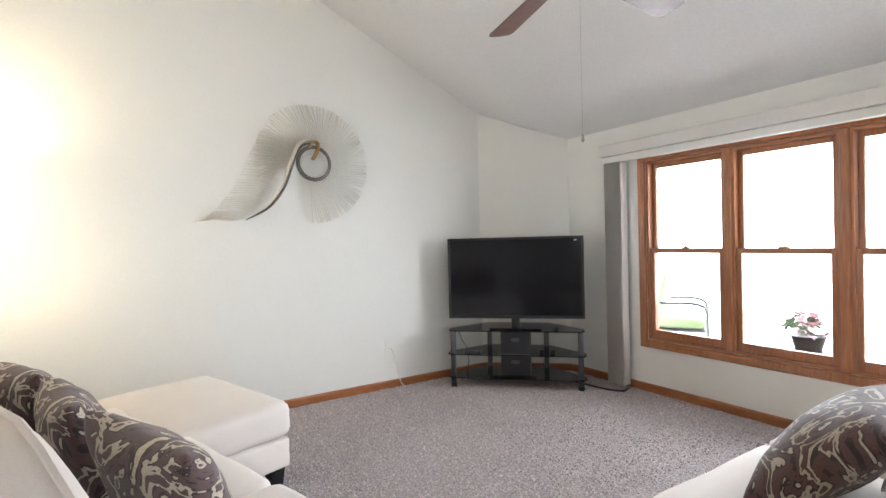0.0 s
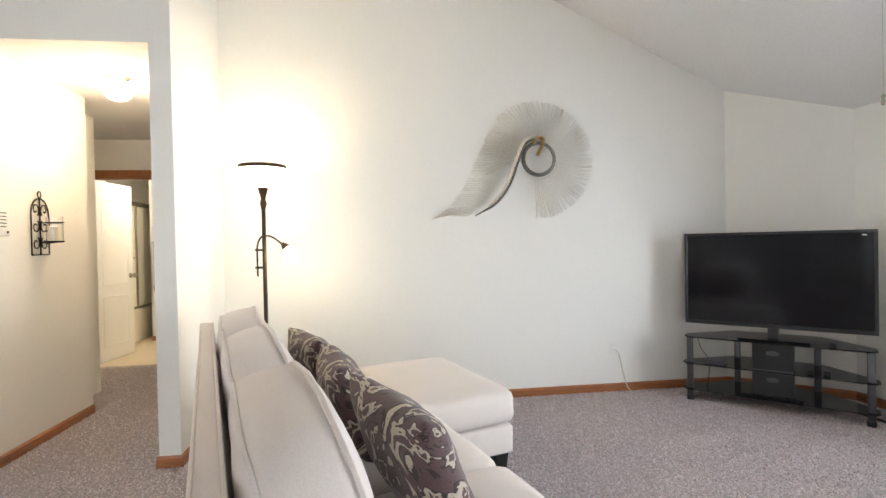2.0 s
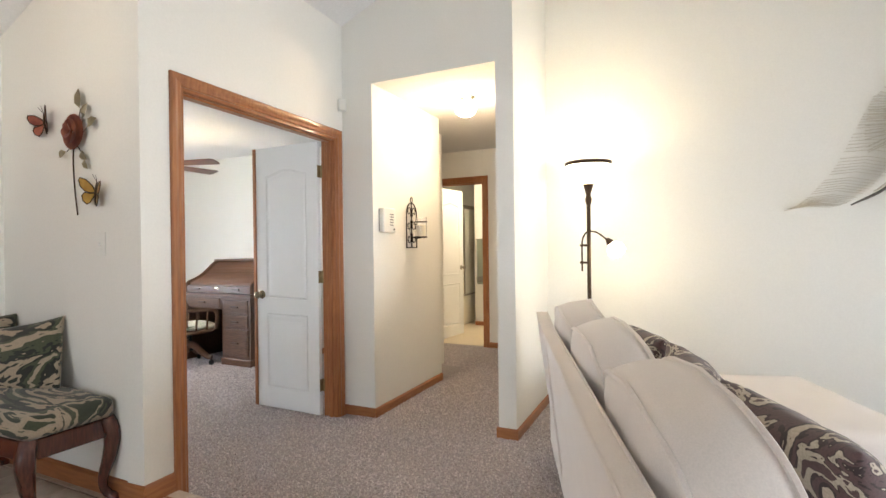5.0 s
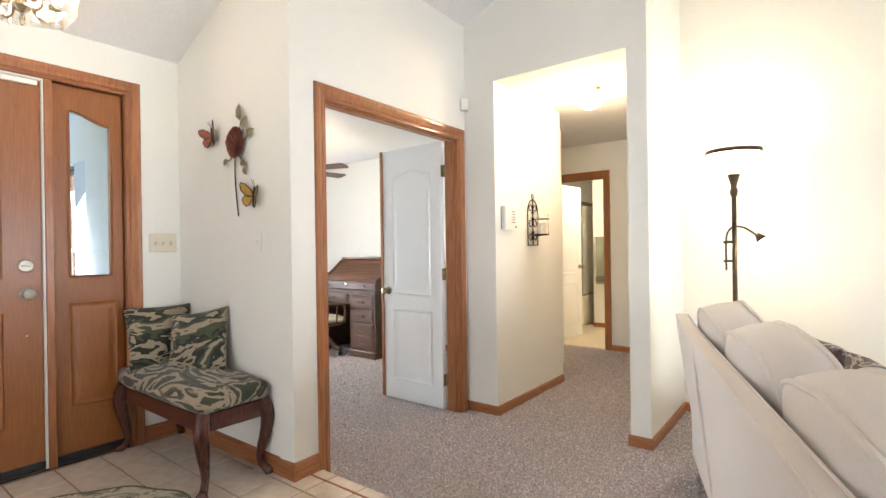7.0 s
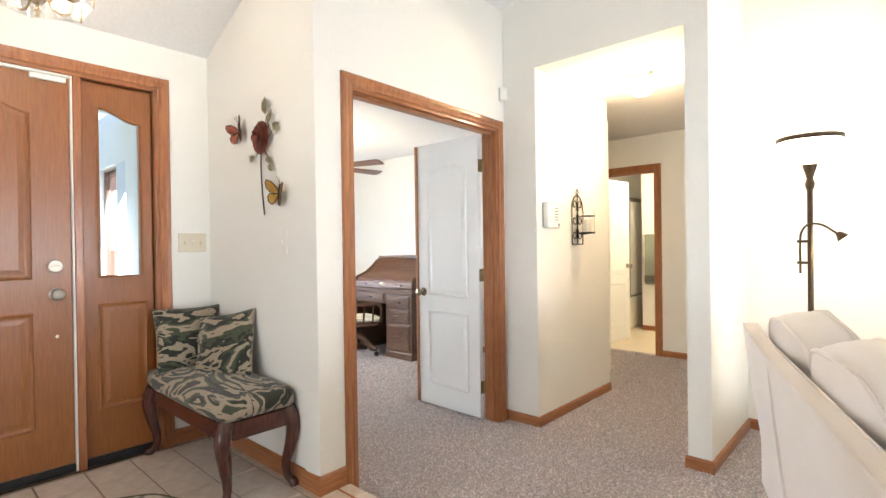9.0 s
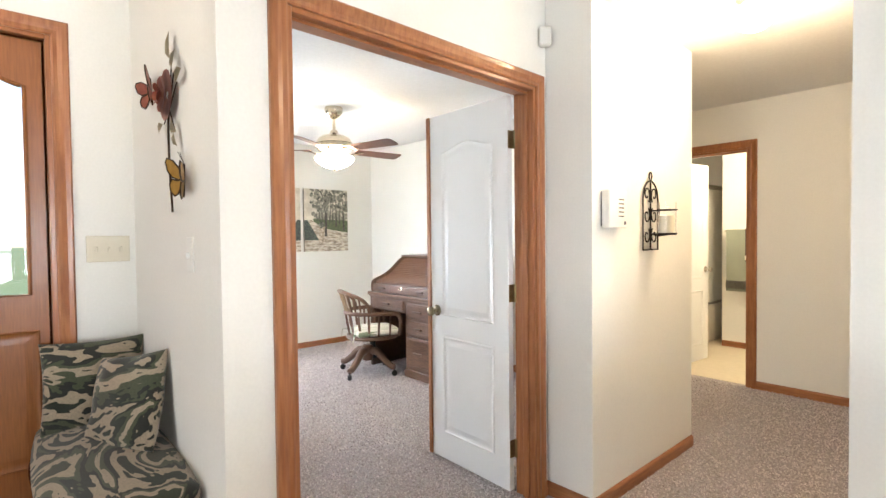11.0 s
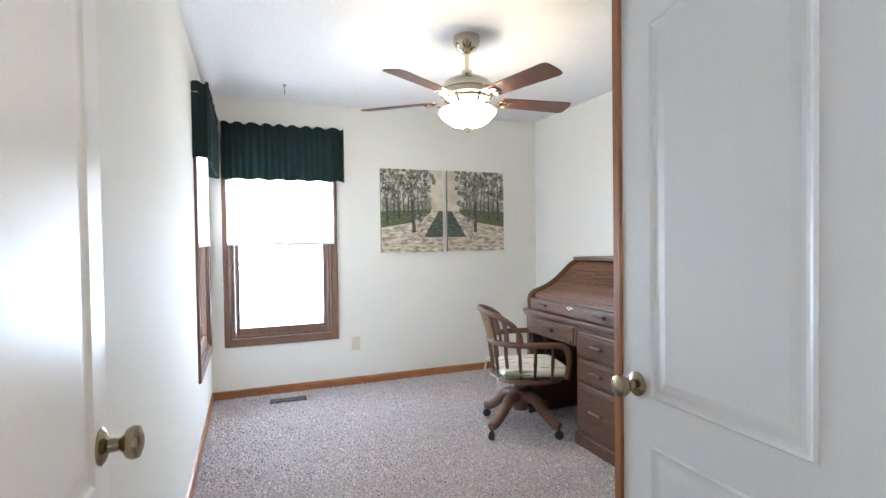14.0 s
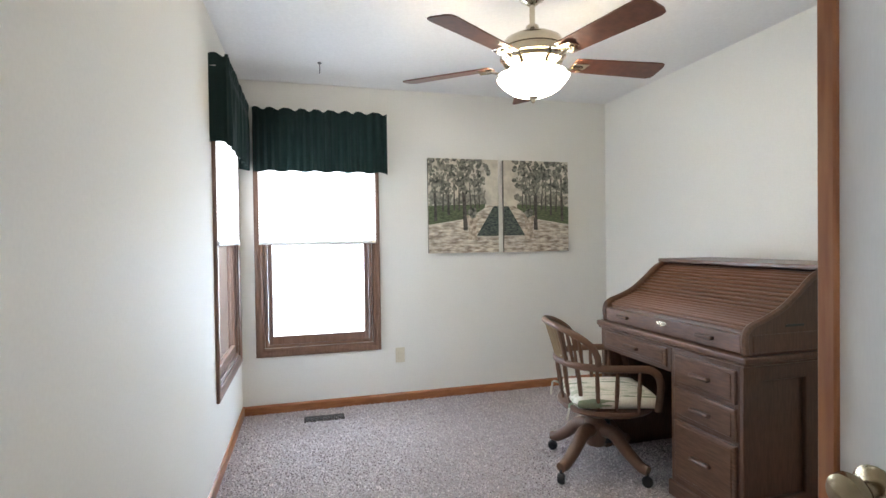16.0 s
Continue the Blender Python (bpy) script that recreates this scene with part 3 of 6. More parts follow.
for u0, u1, half in ((0.415, 0.665, 1), (0.77, 1.02, -1)):
    part("panel", raised_panel(arch_panel(u0, u1, 1.10, 1.945, 0.085, half), 0.025, -1, bmesh.new()), DOOROAK, front)
    part("panel", raised_panel(arch_panel(u0, u1, 0.33, 0.93), 0.025, -1, bmesh.new()), DOOROAK, front)
knob(front, pose(1.115, 0.025, 1.02, 90), NICKEL)
part("deadbolt", moved(merge(lathe([(0, 0), (0.034, 0), (0.034, 0.008), (0.028, 0.014), (0, 0.014)], 20), box(-0.02, 0.02, -0.005, 0.005, 0.014, 0.028, 0.003)), pose(1.112, 0.025, 1.165, 90)), NICKEL, front, "satin nickel deadbolt with a thumb turn", smooth=True)
part("sensor", box(1.02, 1.17, 0.008, 0.026, 2.122, 2.149, 0.003), PLASTIC, front, "white plastic door sensor")
part("viewer", moved(lathe([(0, 0), (0.009, 0), (0.008, 0.006), (0, 0.006)], 12), pose(1.115, 0.025, 0.80, 90)), BRASS, front, "small brass plug")
part("sweep", box(0.25, 1.184, 0.015, 0.075, ET + 0.002, ET + 0.045, 0.003), BLACKP, front, "black rubber door sweep")
side = thing("sidelight", FD, "oak stained sidelight panel with a narrow arched pane", "sidelight", kind="structure")
GL = arch_panel(1.306, 1.512, 1.10, 1.965, 0.06, -1)
bm = bmesh.new()
for a in ((1.233, 1.306, 0.055, 2.165), (1.512, 1.582, 0.055, 2.165)):
    prism([(a[0], a[2]), (a[1], a[2]), (a[1], a[3]), (a[0], a[3])], 0.045, bm)
prism([(1.306, 0.055), (1.512, 0.055), (1.512, 1.10), (1.306, 1.10)], 0.045, bm)
prism([(1.306, 2.165)] + [p for p in GL[2:]][::-1] + [(1.512, 2.165)], 0.045, bm)
bmesh.ops.remove_doubles(bm, verts=bm.verts, dist=1e-4)
part("panel_body", moved(bm, Matrix.Translation((0, 0.03, 0))), DOOROAK, side)
part("panel", raised_panel(arch_panel(1.298, 1.54, 0.37, 0.95), 0.03, -1, bmesh.new()), DOOROAK, side)
part("glazing_bead", tube([(u, 0.028, w) for u, w in GL + GL[:1]], 0.009, 6), DOOROAK, side)
pane = part("pane", moved(prism(GL, 0.006), Matrix.Translation((0, 0.05, 0))), GLASS, side)
pane.visible_shadow = False
part("bottom_strip", box(1.233, 1.582, 0.012, 0.07, ET + 0.002, ET + 0.045, 0.003), BLACKP, side, "black rubber threshold strip")
tagged(part("door_sill", moved(box(0.23, 1.60, 0.0, 0.15, -0.05, ET + 0.002, 0.003), FD), BRONZE), "dark metal sill of the front door", "door sill", kind="structure")


def window_unit(parent, m, u0, u1, z0, z1, zm, depth=0.12, mat=OAK, jamb=0.022):
    """A double-hung unit: jambs, two sashes with panes, meeting rail and lock."""
    for a, b in ((u0, u0 + jamb), (u1 - jamb, u1)):
        part("jamb", moved(box(a, b, 0.0, depth, z0, z1, 0.002), m), mat, parent)
    for a, b in ((z0, z0 + jamb), (z1 - jamb, z1)):
        part("rail_jamb", moved(box(u0 + jamb, u1 - jamb, 0.0, depth, a, b, 0.002), m), OAKH if mat is OAK else mat, parent)
    for name, a, b, y, foot in (("upper_sash", zm - 0.02, z1 - jamb, 0.050, 0.038), ("lower_sash", z0 + jamb, zm + 0.02, 0.012, 0.06)):
        l, r = u0 + jamb + 0.002, u1 - jamb - 0.002
        st = 0.034
        bm = box(l, l + st, y, y + 0.034, a, b, 0.004)
        box(r - st, r, y, y + 0.034, a, b, 0.004, bm=bm)
        box(l + st, r - st, y, y + 0.034, b - 0.038, b, 0.003, bm=bm)
        box(l + st, r - st, y, y + 0.034, a, a + foot, 0.003, bm=bm)
        s = part(name, moved(bm, m), mat, parent)
        p = part("pane", moved(box(l + st, r - st, y + 0.014, y + 0.019, a + foot, b - 0.038), m), GLASS, s)
        p.visible_shadow = False
    c = (u0 + u1) / 2
    bm = box(c - 0.03, c + 0.03, 0.015, 0.04, zm + 0.02, zm + 0.03, 0.003)
    merge(bm, tube([(c, 0.03, zm + 0.03), (c + 0.012, 0.02, zm + 0.04), (c - 0.03, 0.01, zm + 0.036)], 0.006, 8))
    part("sash_lock", moved(bm, m), ABRASS, parent, "antique brass sash lock")


WE = west_face(XW)
win = thing("window_1", Matrix(), "wide stained oak double-hung window", "window", kind="structure")
casing("casing", WE, -2.97, -0.29, 1.88, win, sill=0.43)
for a in (-2.965, -2.29, -1.615, -0.94):
    window_unit(win, WE, a, a + 0.635, 0.433, 1.877, 1.155)
for a in (-2.33, -1.655, -0.98):
    part("mullion", moved(box(a - 0.004, a + 0.044, -0.016, 0.13, 0.433, 1.877, 0.004), WE), OAK, win)
WO = east_face(-6.69)
win = thing("window_2", Matrix(), "oak double-hung office window, frame tinted as backlit, bright with daylight", "window", kind="structure")
casing("casing", WO, 2.262, 3.052, 2.05, win, sill=0.481, mat=OAK_BACKLIT)
window_unit(win, WO, 2.264, 3.050, 0.483, 2.048, 1.258, mat=OAK_BACKLIT)
SO = north_face(2.10)
win = thing("window_3", Matrix(), "oak double-hung office corner window, frame tinted as backlit", "window", kind="structure")
casing("casing", SO, 5.70, 6.53, 2.05, win, sill=0.481, mat=OAK_BACKLIT)
window_unit(win, SO, 5.702, 6.528, 0.483, 2.048, 1.258, mat=OAK_BACKLIT)

# Unseen window, added as an opening for the south fill.
SB = north_face(-3.0)
win = thing("unseen_window_4", Matrix(), "unseen wide oak window added in the south wall for fill", "window", kind="structure")
casing("casing", SB, -0.6, 2.4, 2.10, win, sill=0.30)
for a in (-0.595, 0.405, 1.405):
    window_unit(win, SB, a, a + 0.985, 0.303, 2.097, 1.2)

# ---- living room ----

def sofa_frame(v, u, z, turn=0, tilt=0):
    """Local: v out from the back, u along the sofa from its north end."""
    p = Vector((-1.052, 3.345, 0)) + v * Vector((0.950, 0.311, 0)) + u * Vector((0.311, -0.950, 0))
    return pose(p.x, p.y, z, 0, 0, 18.1 + turn) @ pose(0, 0, 0, 0, tilt, 0)


def foot(parent, x, y, h=0.11, top=0.035, low=0.024):
    bm = bmesh.new()
    a = [bm.verts.new((x + sx * top, y + sy * top, h)) for sx, sy in ((-1, -1), (1, -1), (1, 1), (-1, 1))]
    b = [bm.verts.new((x + sx * low, y + sy * low, 0)) for sx, sy in ((-1, -1), (1, -1), (1, 1), (-1, 1))]
    bm.faces.new(a), bm.faces.new(b[::-1])
    for i in range(4):
        bm.faces.new((b[i], b[(i + 1) % 4], a[(i + 1) % 4], a[i]))
    return part("foot", bm, BLACKP, parent, "black tapered wooden foot")


def sofa(name, m, length, n_seats, label):
    """Local x: out from the back towards the front; y: along, from 0 down to -length."""
    s = thing(name, m, label, "sofa")
    bm = box(-0.035, 0.030, -length, 0, 0.09, 0.82, 0.014, 3)
    bmesh.ops.subdivide_edges(bm, edges=[e for e in bm.edges if e.calc_length() > 0.3], cuts=9, use_grid_fill=True)
    for v in bm.verts:
        v.co.x -= 0.07 * max(0, v.co.z - 0.3) / 0.5
        v.co.z += 0.035 * math.exp(-((v.co.y + 0.06) / 0.16) ** 2) * max(0, v.co.z - 0.5) / 0.3
        v.co += 0.004 * noise.noise_vector(v.co * 4)
    part("backrest", bm, SOFA, s, smooth=True)
    for x in (-0.103, -0.045):
        part("back_piping", tube([(x, -length * k / 12 - 0.004, 0.818 + 0.035 * math.exp(-((-length * k / 12 + 0.06) / 0.16) ** 2)) for k in range(12)] + [(x, -length + 0.004, 0.818)], 0.005, 6), SOFA, s, smooth=True)
    part("seat_base", box(0.06, 0.90, -length, 0, 0.10, 0.27, 0.02, 3), SOFA, s, smooth=True)
    step = length / n_seats
    for k in range(n_seats):
        y = -step * (k + 0.5)
        q = part("seat_cushion", pad(0.66, step - 0.012, 0.18, 0.05, 0.012), SOFA, s, smooth=True)
        q.matrix_basis = pose(0.585, y, 0.27)
        c, welts = box_cushion(step - 0.008, 0.25, 0.515, k + length)
        q = part("back_cushion", c, SOFA, s, smooth=75)
        q.matrix_basis = pose(0.195, y, 0.405) @ pose(0, 0, 0, 0, -14, 0) @ pose(0, 0, 0, 0, 0, 90)
        for e in welts:
            part("piping", tube(e, 0.0085, 6), SOFA, q, smooth=True)
    for x in (0.08, 0.84):
        for y in (-0.08, -length + 0.08):
            foot(s, x, y)
    seam = part("seam", tube([(-0.10, -0.62, 0.80), (-0.085, -0.62, 0.6), (-0.03, -0.62, 0.12)], 0.005, 6), SOFA, s)
    return s


sofa("sofa", sofa_frame(0.0, 0.0, 0.0), 2.16, 3, "cream chenille sofa with three back cushions")
ott = thing("ottoman", sofa_frame(1.12, 0.25, 0.0), "cream upholstered ottoman with a thick cushion top", "ottoman")
q = part("cushion", pad(0.66, 0.96, 0.19, 0.05, 0.012), SOFA, ott, smooth=True)
q.location = (0, 0, 0.262)
part("base", box(-0.32, 0.32, -0.465, 0.465, 0.10, 0.257, 0.018, 3), SOFA, ott, smooth=True)
for x in (-0.26, 0.26):
    for y in (-0.40, 0.40):
        foot(ott, x, y, 0.11, 0.04, 0.03)
for v, u, z, w, turn, lean, sd in ((0.56, 1.60, 0.43, 0.56, 4, 23, 1), (0.525, 1.02, 0.43, 0.52, -5, 21, 4), (0.50, 0.46, 0.43, 0.48, 8, 20, 8)):
    p = part("throw_pillow", pillow(w, 0.42, 0.20, sd), BROWN, smooth=150)
    p.matrix_world = sofa_frame(v, u, z, turn) @ pose(0, 0, 0, 0, -lean, 0) @ pose(0, 0, 0, 0, 0, 90)
    tagged(p, "brown and cream leaf print pillow on the sofa", "pillow", "sofa pillows")
sofa("loveseat", frame_of((1.12, 0.50, 0), (0, 1, 0)) @ pose(0, 0, 0, 0, 0, 0), 1.70, 2, "cream chenille loveseat near the window").matrix_world = pose(1.12 + 1.70, 0.52, 0, 0, 0, 90) @ pose(0, 1.70, 0)
p = part("throw_pillow", pillow(0.68, 0.46, 0.22, 12), BROWN, smooth=150)
p.matrix_world = pose(1.72, 1.27, 0.455, 0, 0, 8) @ pose(0, 0, 0, 50)
tagged(p, "brown and cream leaf print pillow on the loveseat", "pillow")
p = part("throw_pillow", pillow(0.50, 0.42, 0.18, 15), SOFA, smooth=150)
p.matrix_world = pose(2.02, 0.98, 0.47, 0, 0, -6) @ pose(0, 0, 0, 40)
tagged(p, "plain cream pillow on the loveseat", "pillow")

# floor lamp
LX, LY = -0.955, 3.985
fl = thing("floor_lamp", Matrix.Translation((LX, LY, 0)), "bronze torchiere floor lamp with side reading light, lit", "floor lamp")
part("base", lathe([(0, 0), (0.14, 0), (0.145, 0.012), (0.12, 0.028), (0.05, 0.045), (0.025, 0.07), (0.018, 0.09), (0, 0.09)], 28), BRONZE, fl, smooth=True)
part("pole", lathe([(0, 0.085), (0.014, 0.085), (0.014, 0.45), (0.019, 0.46), (0.019, 0.48), (0.014, 0.49), (0.014, 1.52), (0.020, 1.535), (0.024, 1.56), (0.016, 1.585), (0.018, 1.60), (0.034, 1.655), (0.036, 1.668), (0, 1.668)], 16), BRONZE, fl, smooth=True)
bowl = part("shade", lathe([(0.035, 1.672), (0.09, 1.70), (0.135, 1.745), (0.150, 1.795), (0.146, 1.797), (0.130, 1.75), (0.085, 1.706), (0.03, 1.68), (0.0, 1.678)], 36), TORCH, fl, "lit alabaster glass bowl", smooth=True)
part("rim", lathe([(0.147, 1.792), (0.156, 1.790), (0.158, 1.815), (0.150, 1.818), (0.147, 1.792)], 36), BRONZE, bowl, smooth=True)
arm = part("arm", tube(spline([(-0.045, -0.01, 1.06), (-0.045, -0.01, 1.25), (-0.03, -0.01, 1.31), (0.0, -0.01, 1.335), (0.05, -0.01, 1.33), (0.10, -0.01, 1.295), (0.125, -0.01, 1.27)]), 0.006, 8), BRONZE, fl, smooth=True)
for z in (1.12, 1.24):
    part("clamp", tube([(-0.06, -0.01, z), (0.0, -0.005, z)], 0.008, 8), BRONZE, fl)
part("socket", moved(lathe([(0, 0), (0.012, 0), (0.028, -0.035), (0.030, -0.045), (0, -0.045)], 16), pose(0.12, -0.01, 1.285, 0, -38, 0)), BRONZE, arm, smooth=True)
part("globe", moved(lathe([(0.02, 0.0), (0.045, -0.02), (0.062, -0.055), (0.052, -0.09), (0.025, -0.105), (0, -0.108)], 24), pose(0.145, -0.01, 1.252, 0, -38, 0)), TORCH, arm, "lit frosted glass shade", smooth=True)
lamp("torchiere_bulb", "POINT", (LX, LY, 1.80), 4.8, (1.0, 0.80, 0.52), size=0.05)
lamp("reading_bulb", "POINT", (LX + 0.19, LY - 0.08, 1.16), 2.0, (1.0, 0.78, 0.46), size=0.05)

# wall sculpture
ART = thing("wall_sculpture", Matrix.Translation((1.10, YA - 0.03, 1.915)), "metal wire wall sculpture of a swirling fan", "wall art")
bm = bmesh.new()
for k in range(96):
    a = radians(-100 + 285 * k / 95)
    long = 0.47 if k < 77 else 0.44
    s, c = math.sin(a), math.cos(a)
    w = 0.05 * math.sin(k * 0.55) + 0.02 * math.sin(k * 1.7)
    i0 = Vector((0.135 * c, -0.022, 0.135 * s))
    mid = Vector((0.30 * math.cos(a + 0.10), -0.03 - 0.012 * math.sin(k * 0.2), 0.30 * math.sin(a + 0.10)))
    tip = Vector((long * math.cos(a + 0.16 + w), 0.005, long * math.sin(a + 0.16 + w)))
    tube([i0, (i0 + mid) / 2 + Vector((0, -0.01, 0)), mid, (mid + tip) / 2, tip], [0.0025, 0.003, 0.0036, 0.0044, 0.005], 4, bm, 0.6)
tagged(part("wire_fan", bm, STEELW, ART), "fine brushed steel wires in a fan", kind="stuff")
bm = bmesh.new()
for k in range(42):
    t = k / 41
    c = spline([(-0.10, -0.03, 0.14), (-0.20, -0.03, -0.02), (-0.33, -0.03, -0.24), (-0.50, -0.03, -0.41), (-0.62, -0.02, -0.455)], 12)
    p = c[int(t * (len(c) - 1))]
    long = 0.30 * (1 - t) + 0.24 * t
    d = Vector((-1, 0, 0.30 * (1 - t) - 0.03))
    tube([p, p + d * long * 0.5 + Vector((0, 0.005, 0.02)), p + d * long + Vector((0, 0.022, 0.0))], [0.0024, 0.0032, 0.004], 4, bm, 0.6)
tagged(part("wire_tail", bm, STEELW, ART), "fine brushed steel wires in a tail", kind="stuff")
bm = bmesh.new()
for r, z0 in ((0.135, 0), (0.128, 0.012), (0.120, -0.01)):
    tube([(r * math.cos(t), -0.045 + z0, r * math.sin(t)) for t in [2 * math.pi * k / 36 for k in range(37)]], 0.0075, 8, bm)
part("ring", bm, STEELD, ART, "blackened steel ring", smooth=True)
bm = bmesh.new()
for k in range(4):
    r = 0.110 - 0.007 * k
    tube([(r * math.cos(t) - 0.003 * k, -0.05, r * math.sin(t) - 0.006 * k) for t in [2 * math.pi * j / 32 for j in range(33)]], 0.0025, 5, bm)
part("inner_ring", bm, STEELW, ART)
stem = spline([(-0.02, -0.05, 0.165), (-0.115, -0.055, 0.12), (-0.185, -0.055, -0.03), (-0.25, -0.05, -0.20), (-0.36, -0.045, -0.35), (-0.52, -0.035, -0.445)], 10)
part("stem", tube(stem, [0.020 + 0.022 * math.sin(math.pi * k / (len(stem) - 1)) - 0.012 * k / (len(stem) - 1) for k in range(len(stem))], 10, None, 0.5), STEELD, ART, "dark steel stem", smooth=True)
st2 = [p + Vector((-0.012, -0.024, 0.012)) for p in stem[:44]]
part("stem_face", tube(st2, [0.034 * (1 - 0.5 * k / 44) for k in range(len(st2))], 8, None, 0.45), STEELW, ART, "polished steel stem face", smooth=True)
tip = spline([(-0.045, -0.06, 0.12), (-0.01, -0.065, 0.165), (0.03, -0.065, 0.155), (0.02, -0.06, 0.09), (-0.015, -0.06, 0.03)], 8)
part("curl", tube(tip, 0.021, 8, None, 0.6), material("amber_brass", (0.55, 0.36, 0.14), 0.3, metal=0.7, grain=0.2, scale=40), ART, "brass curl at the centre", smooth=True)

# television on its corner stand
TVM = frame_of((2.585, 3.665, 0), (0.719, -0.695, 0))
st = thing("tv_stand", TVM, "black glass corner television stand with grey posts", "tv stand")
for z, w, t in ((0.49, 0.575, 0.010), (0.285, 0.587, 0.008), (0.085, 0.587, 0.008)):
    o = [(-w, 0.03), (-w + 0.04, -0.01), (w - 0.04, -0.01), (w, 0.03), (w, 0.12), (0.28, 0.44), (-0.28, 0.44), (-w, 0.12)]
    bm = prism(o, t)
    part("shelf", moved(bm, Matrix(((1, 0, 0, 0), (0, 0, 1, 0), (0, -1, 0, z + t), (0, 0, 0, 1)))), SMOKE, st, "smoked glass shelf")
for x, y in ((-0.54, 0.035), (0.54, 0.035), (-0.26, 0.41), (0.26, 0.41)):
    bm = box(x - 0.022, x + 0.022, y - 0.016, y + 0.016, 0.035, 0.49, 0.008, 2)
    p = part("post", bm, SILVER, st, smooth=True)
    part("foot", lathe([(0, 0), (0.026, 0), (0.028, 0.02), (0.024, 0.036), (0, 0.036)], 14), BLACKP, p).location = (x, y, 0)
    for z in (0.29, 0.09):
        part("collar", box(x - 0.03, x + 0.03, y - 0.024, y + 0.024, z - 0.012, z + 0.004, 0.004), BLACKP, p)
mid = part("equipment_column", box(-0.125, 0.125, 0.02, 0.30, 0.10, 0.485, 0.006, 2), BLACKP, st)
part("shelf_front", box(-0.125, 0.125, 0.016, 0.022, 0.275, 0.30, 0.002), SILVER, mid)
for z in (0.23, 0.42):
    part("badge", moved(lathe([(0, 0), (0.04, 0), (0.036, 0.004), (0, 0.005)], 20), pose(0, 0.019, z, 90) @ Matrix.Diagonal((1, 0.45, 1, 1))), SILVER, mid, "oval grey emblem")
part("bar", box(-0.20, 0.18, -0.012, 0.02, 0.097, 0.118, 0.005), BLACKG, st, "black glossy bar")
tv = thing("television", TVM @ Matrix.Translation((0, 0.13, 0)), "large black flat television, switched off, on the stand", "television")
part("screen", box(-0.567, 0.567, -0.004, 0.004, 0.612, 1.275, 0.001), BLACKG, tv, "dark glossy screen")
bm = box(-0.587, 0.587, -0.001, 0.035, 0.585, 1.295, 0.006, 2)
part("casing", bm, BLACKP, tv)
bm = bmesh.new()
for a in ((-0.587, 0.587, -0.008, 0.002, 0.585, 0.613), (-0.587, 0.587, -0.008, 0.002, 1.274, 1.295), (-0.587, -0.566, -0.008, 0.002, 0.613, 1.274), (0.566, 0.587, -0.008, 0.002, 0.613, 1.274)):
    box(*a, 0.003, bm=bm)
part("bezel", bm, BLACKP, tv)
part("back", box(-0.36, 0.36, 0.03, 0.085, 0.64, 1.15, 0.02, 2), BLACKP, tv)
part("neck", box(-0.035, 0.035, -0.002, 0.05, 0.505, 0.60, 0.008), BLACKP, tv)
part("pedestal", box(-0.22, 0.22, -0.09, 0.13, 0.501, 0.512, 0.004), BLACKG, tv)
part("energy_label", box(0.505, 0.53, -0.006, -0.0045, 1.255, 1.262), PLASTIC, tv, "tiny white sticker")
for name, x, y, z, w, d, h, mt, lb in (("set_top_box", -0.37, 0.08, 0.293, 0.14, 0.12, 0.03, SILVER, "small grey box on the stand shelf"), ("remote_sensor", 0.34, 0.03, 0.50, 0.04, 0.04, 0.03, BLACKP, "small black sensor on the stand top"), ("cup", 0.22, 0.06, 0.293, 0.04, 0.04, 0.035, BLACKP, "small black cup on the stand shelf"), ("cup", 0.31, 0.07, 0.293, 0.04, 0.04, 0.035, BLACKP, "small black cup on the stand shelf")):
    o = part(name, box(-w / 2, w / 2, -d / 2, d / 2, 0, h, 0.005, 2), mt)
    o.matrix_world = TVM @ Matrix.Translation((x, y, z))
    tagged(o, lb, name.replace("_", " "))
o = part("cable", tube(spline([(-0.50, 0.10, 0.49), (-0.47, 0.08, 0.40), (-0.42, 0.10, 0.30), (-0.44, 0.16, 0.10), (-0.5, 0.2, 0.01)]), 0.003, 6), BLACKP)
o.matrix_world = TVM
tagged(o, "black cable hanging behind the stand", "cable")
o = part("floor_cable", tube(spline([(0.42, 0.35, 0.008), (0.70, 0.10, 0.008), (0.86, 0.03, 0.01), (0.92, 0.10, 0.012)]), 0.008, 6), BLACKP)
o.matrix_world = TVM
tagged(o, "black cable along the baseboard", "cable")
o = part("wall_cable", tube(spline([(1.74, YA - 0.02, 0.36), (1.755, YA - 0.05, 0.33), (1.79, YA - 0.045, 0.20), (1.83, YA - 0.035, 0.06), (1.86, YA - 0.05, 0.008)]), 0.004, 6), IVORY, smooth=True)
tagged(o, "ivory cord hanging from the wall outlet", "cord")


def plate(name, m, label, toggles=1, outlet=False, mat=PLASTIC):
    w = 0.072 + 0.046 * (toggles - 1)
    e = thing(name, m, label, name.replace("_", " "))
    part("plate", box(-w / 2, w / 2, -0.006, 0, -0.058, 0.058, 0.003, 2), mat, e)
    for k in range(toggles):
        x = (k - (toggles - 1) / 2) * 0.046
        if outlet:
            for z in (-0.02, 0.02):
                part("receptacle", box(x - 0.016, x + 0.016, -0.009, -0.005, z - 0.013, z + 0.013, 0.004), mat, e)
        else:
            part("toggle", moved(box(-0.005, 0.005, -0.013, 0.0, -0.011, 0.011, 0.002), pose(x, -0.006, 0, 18)), mat, e)
    return e


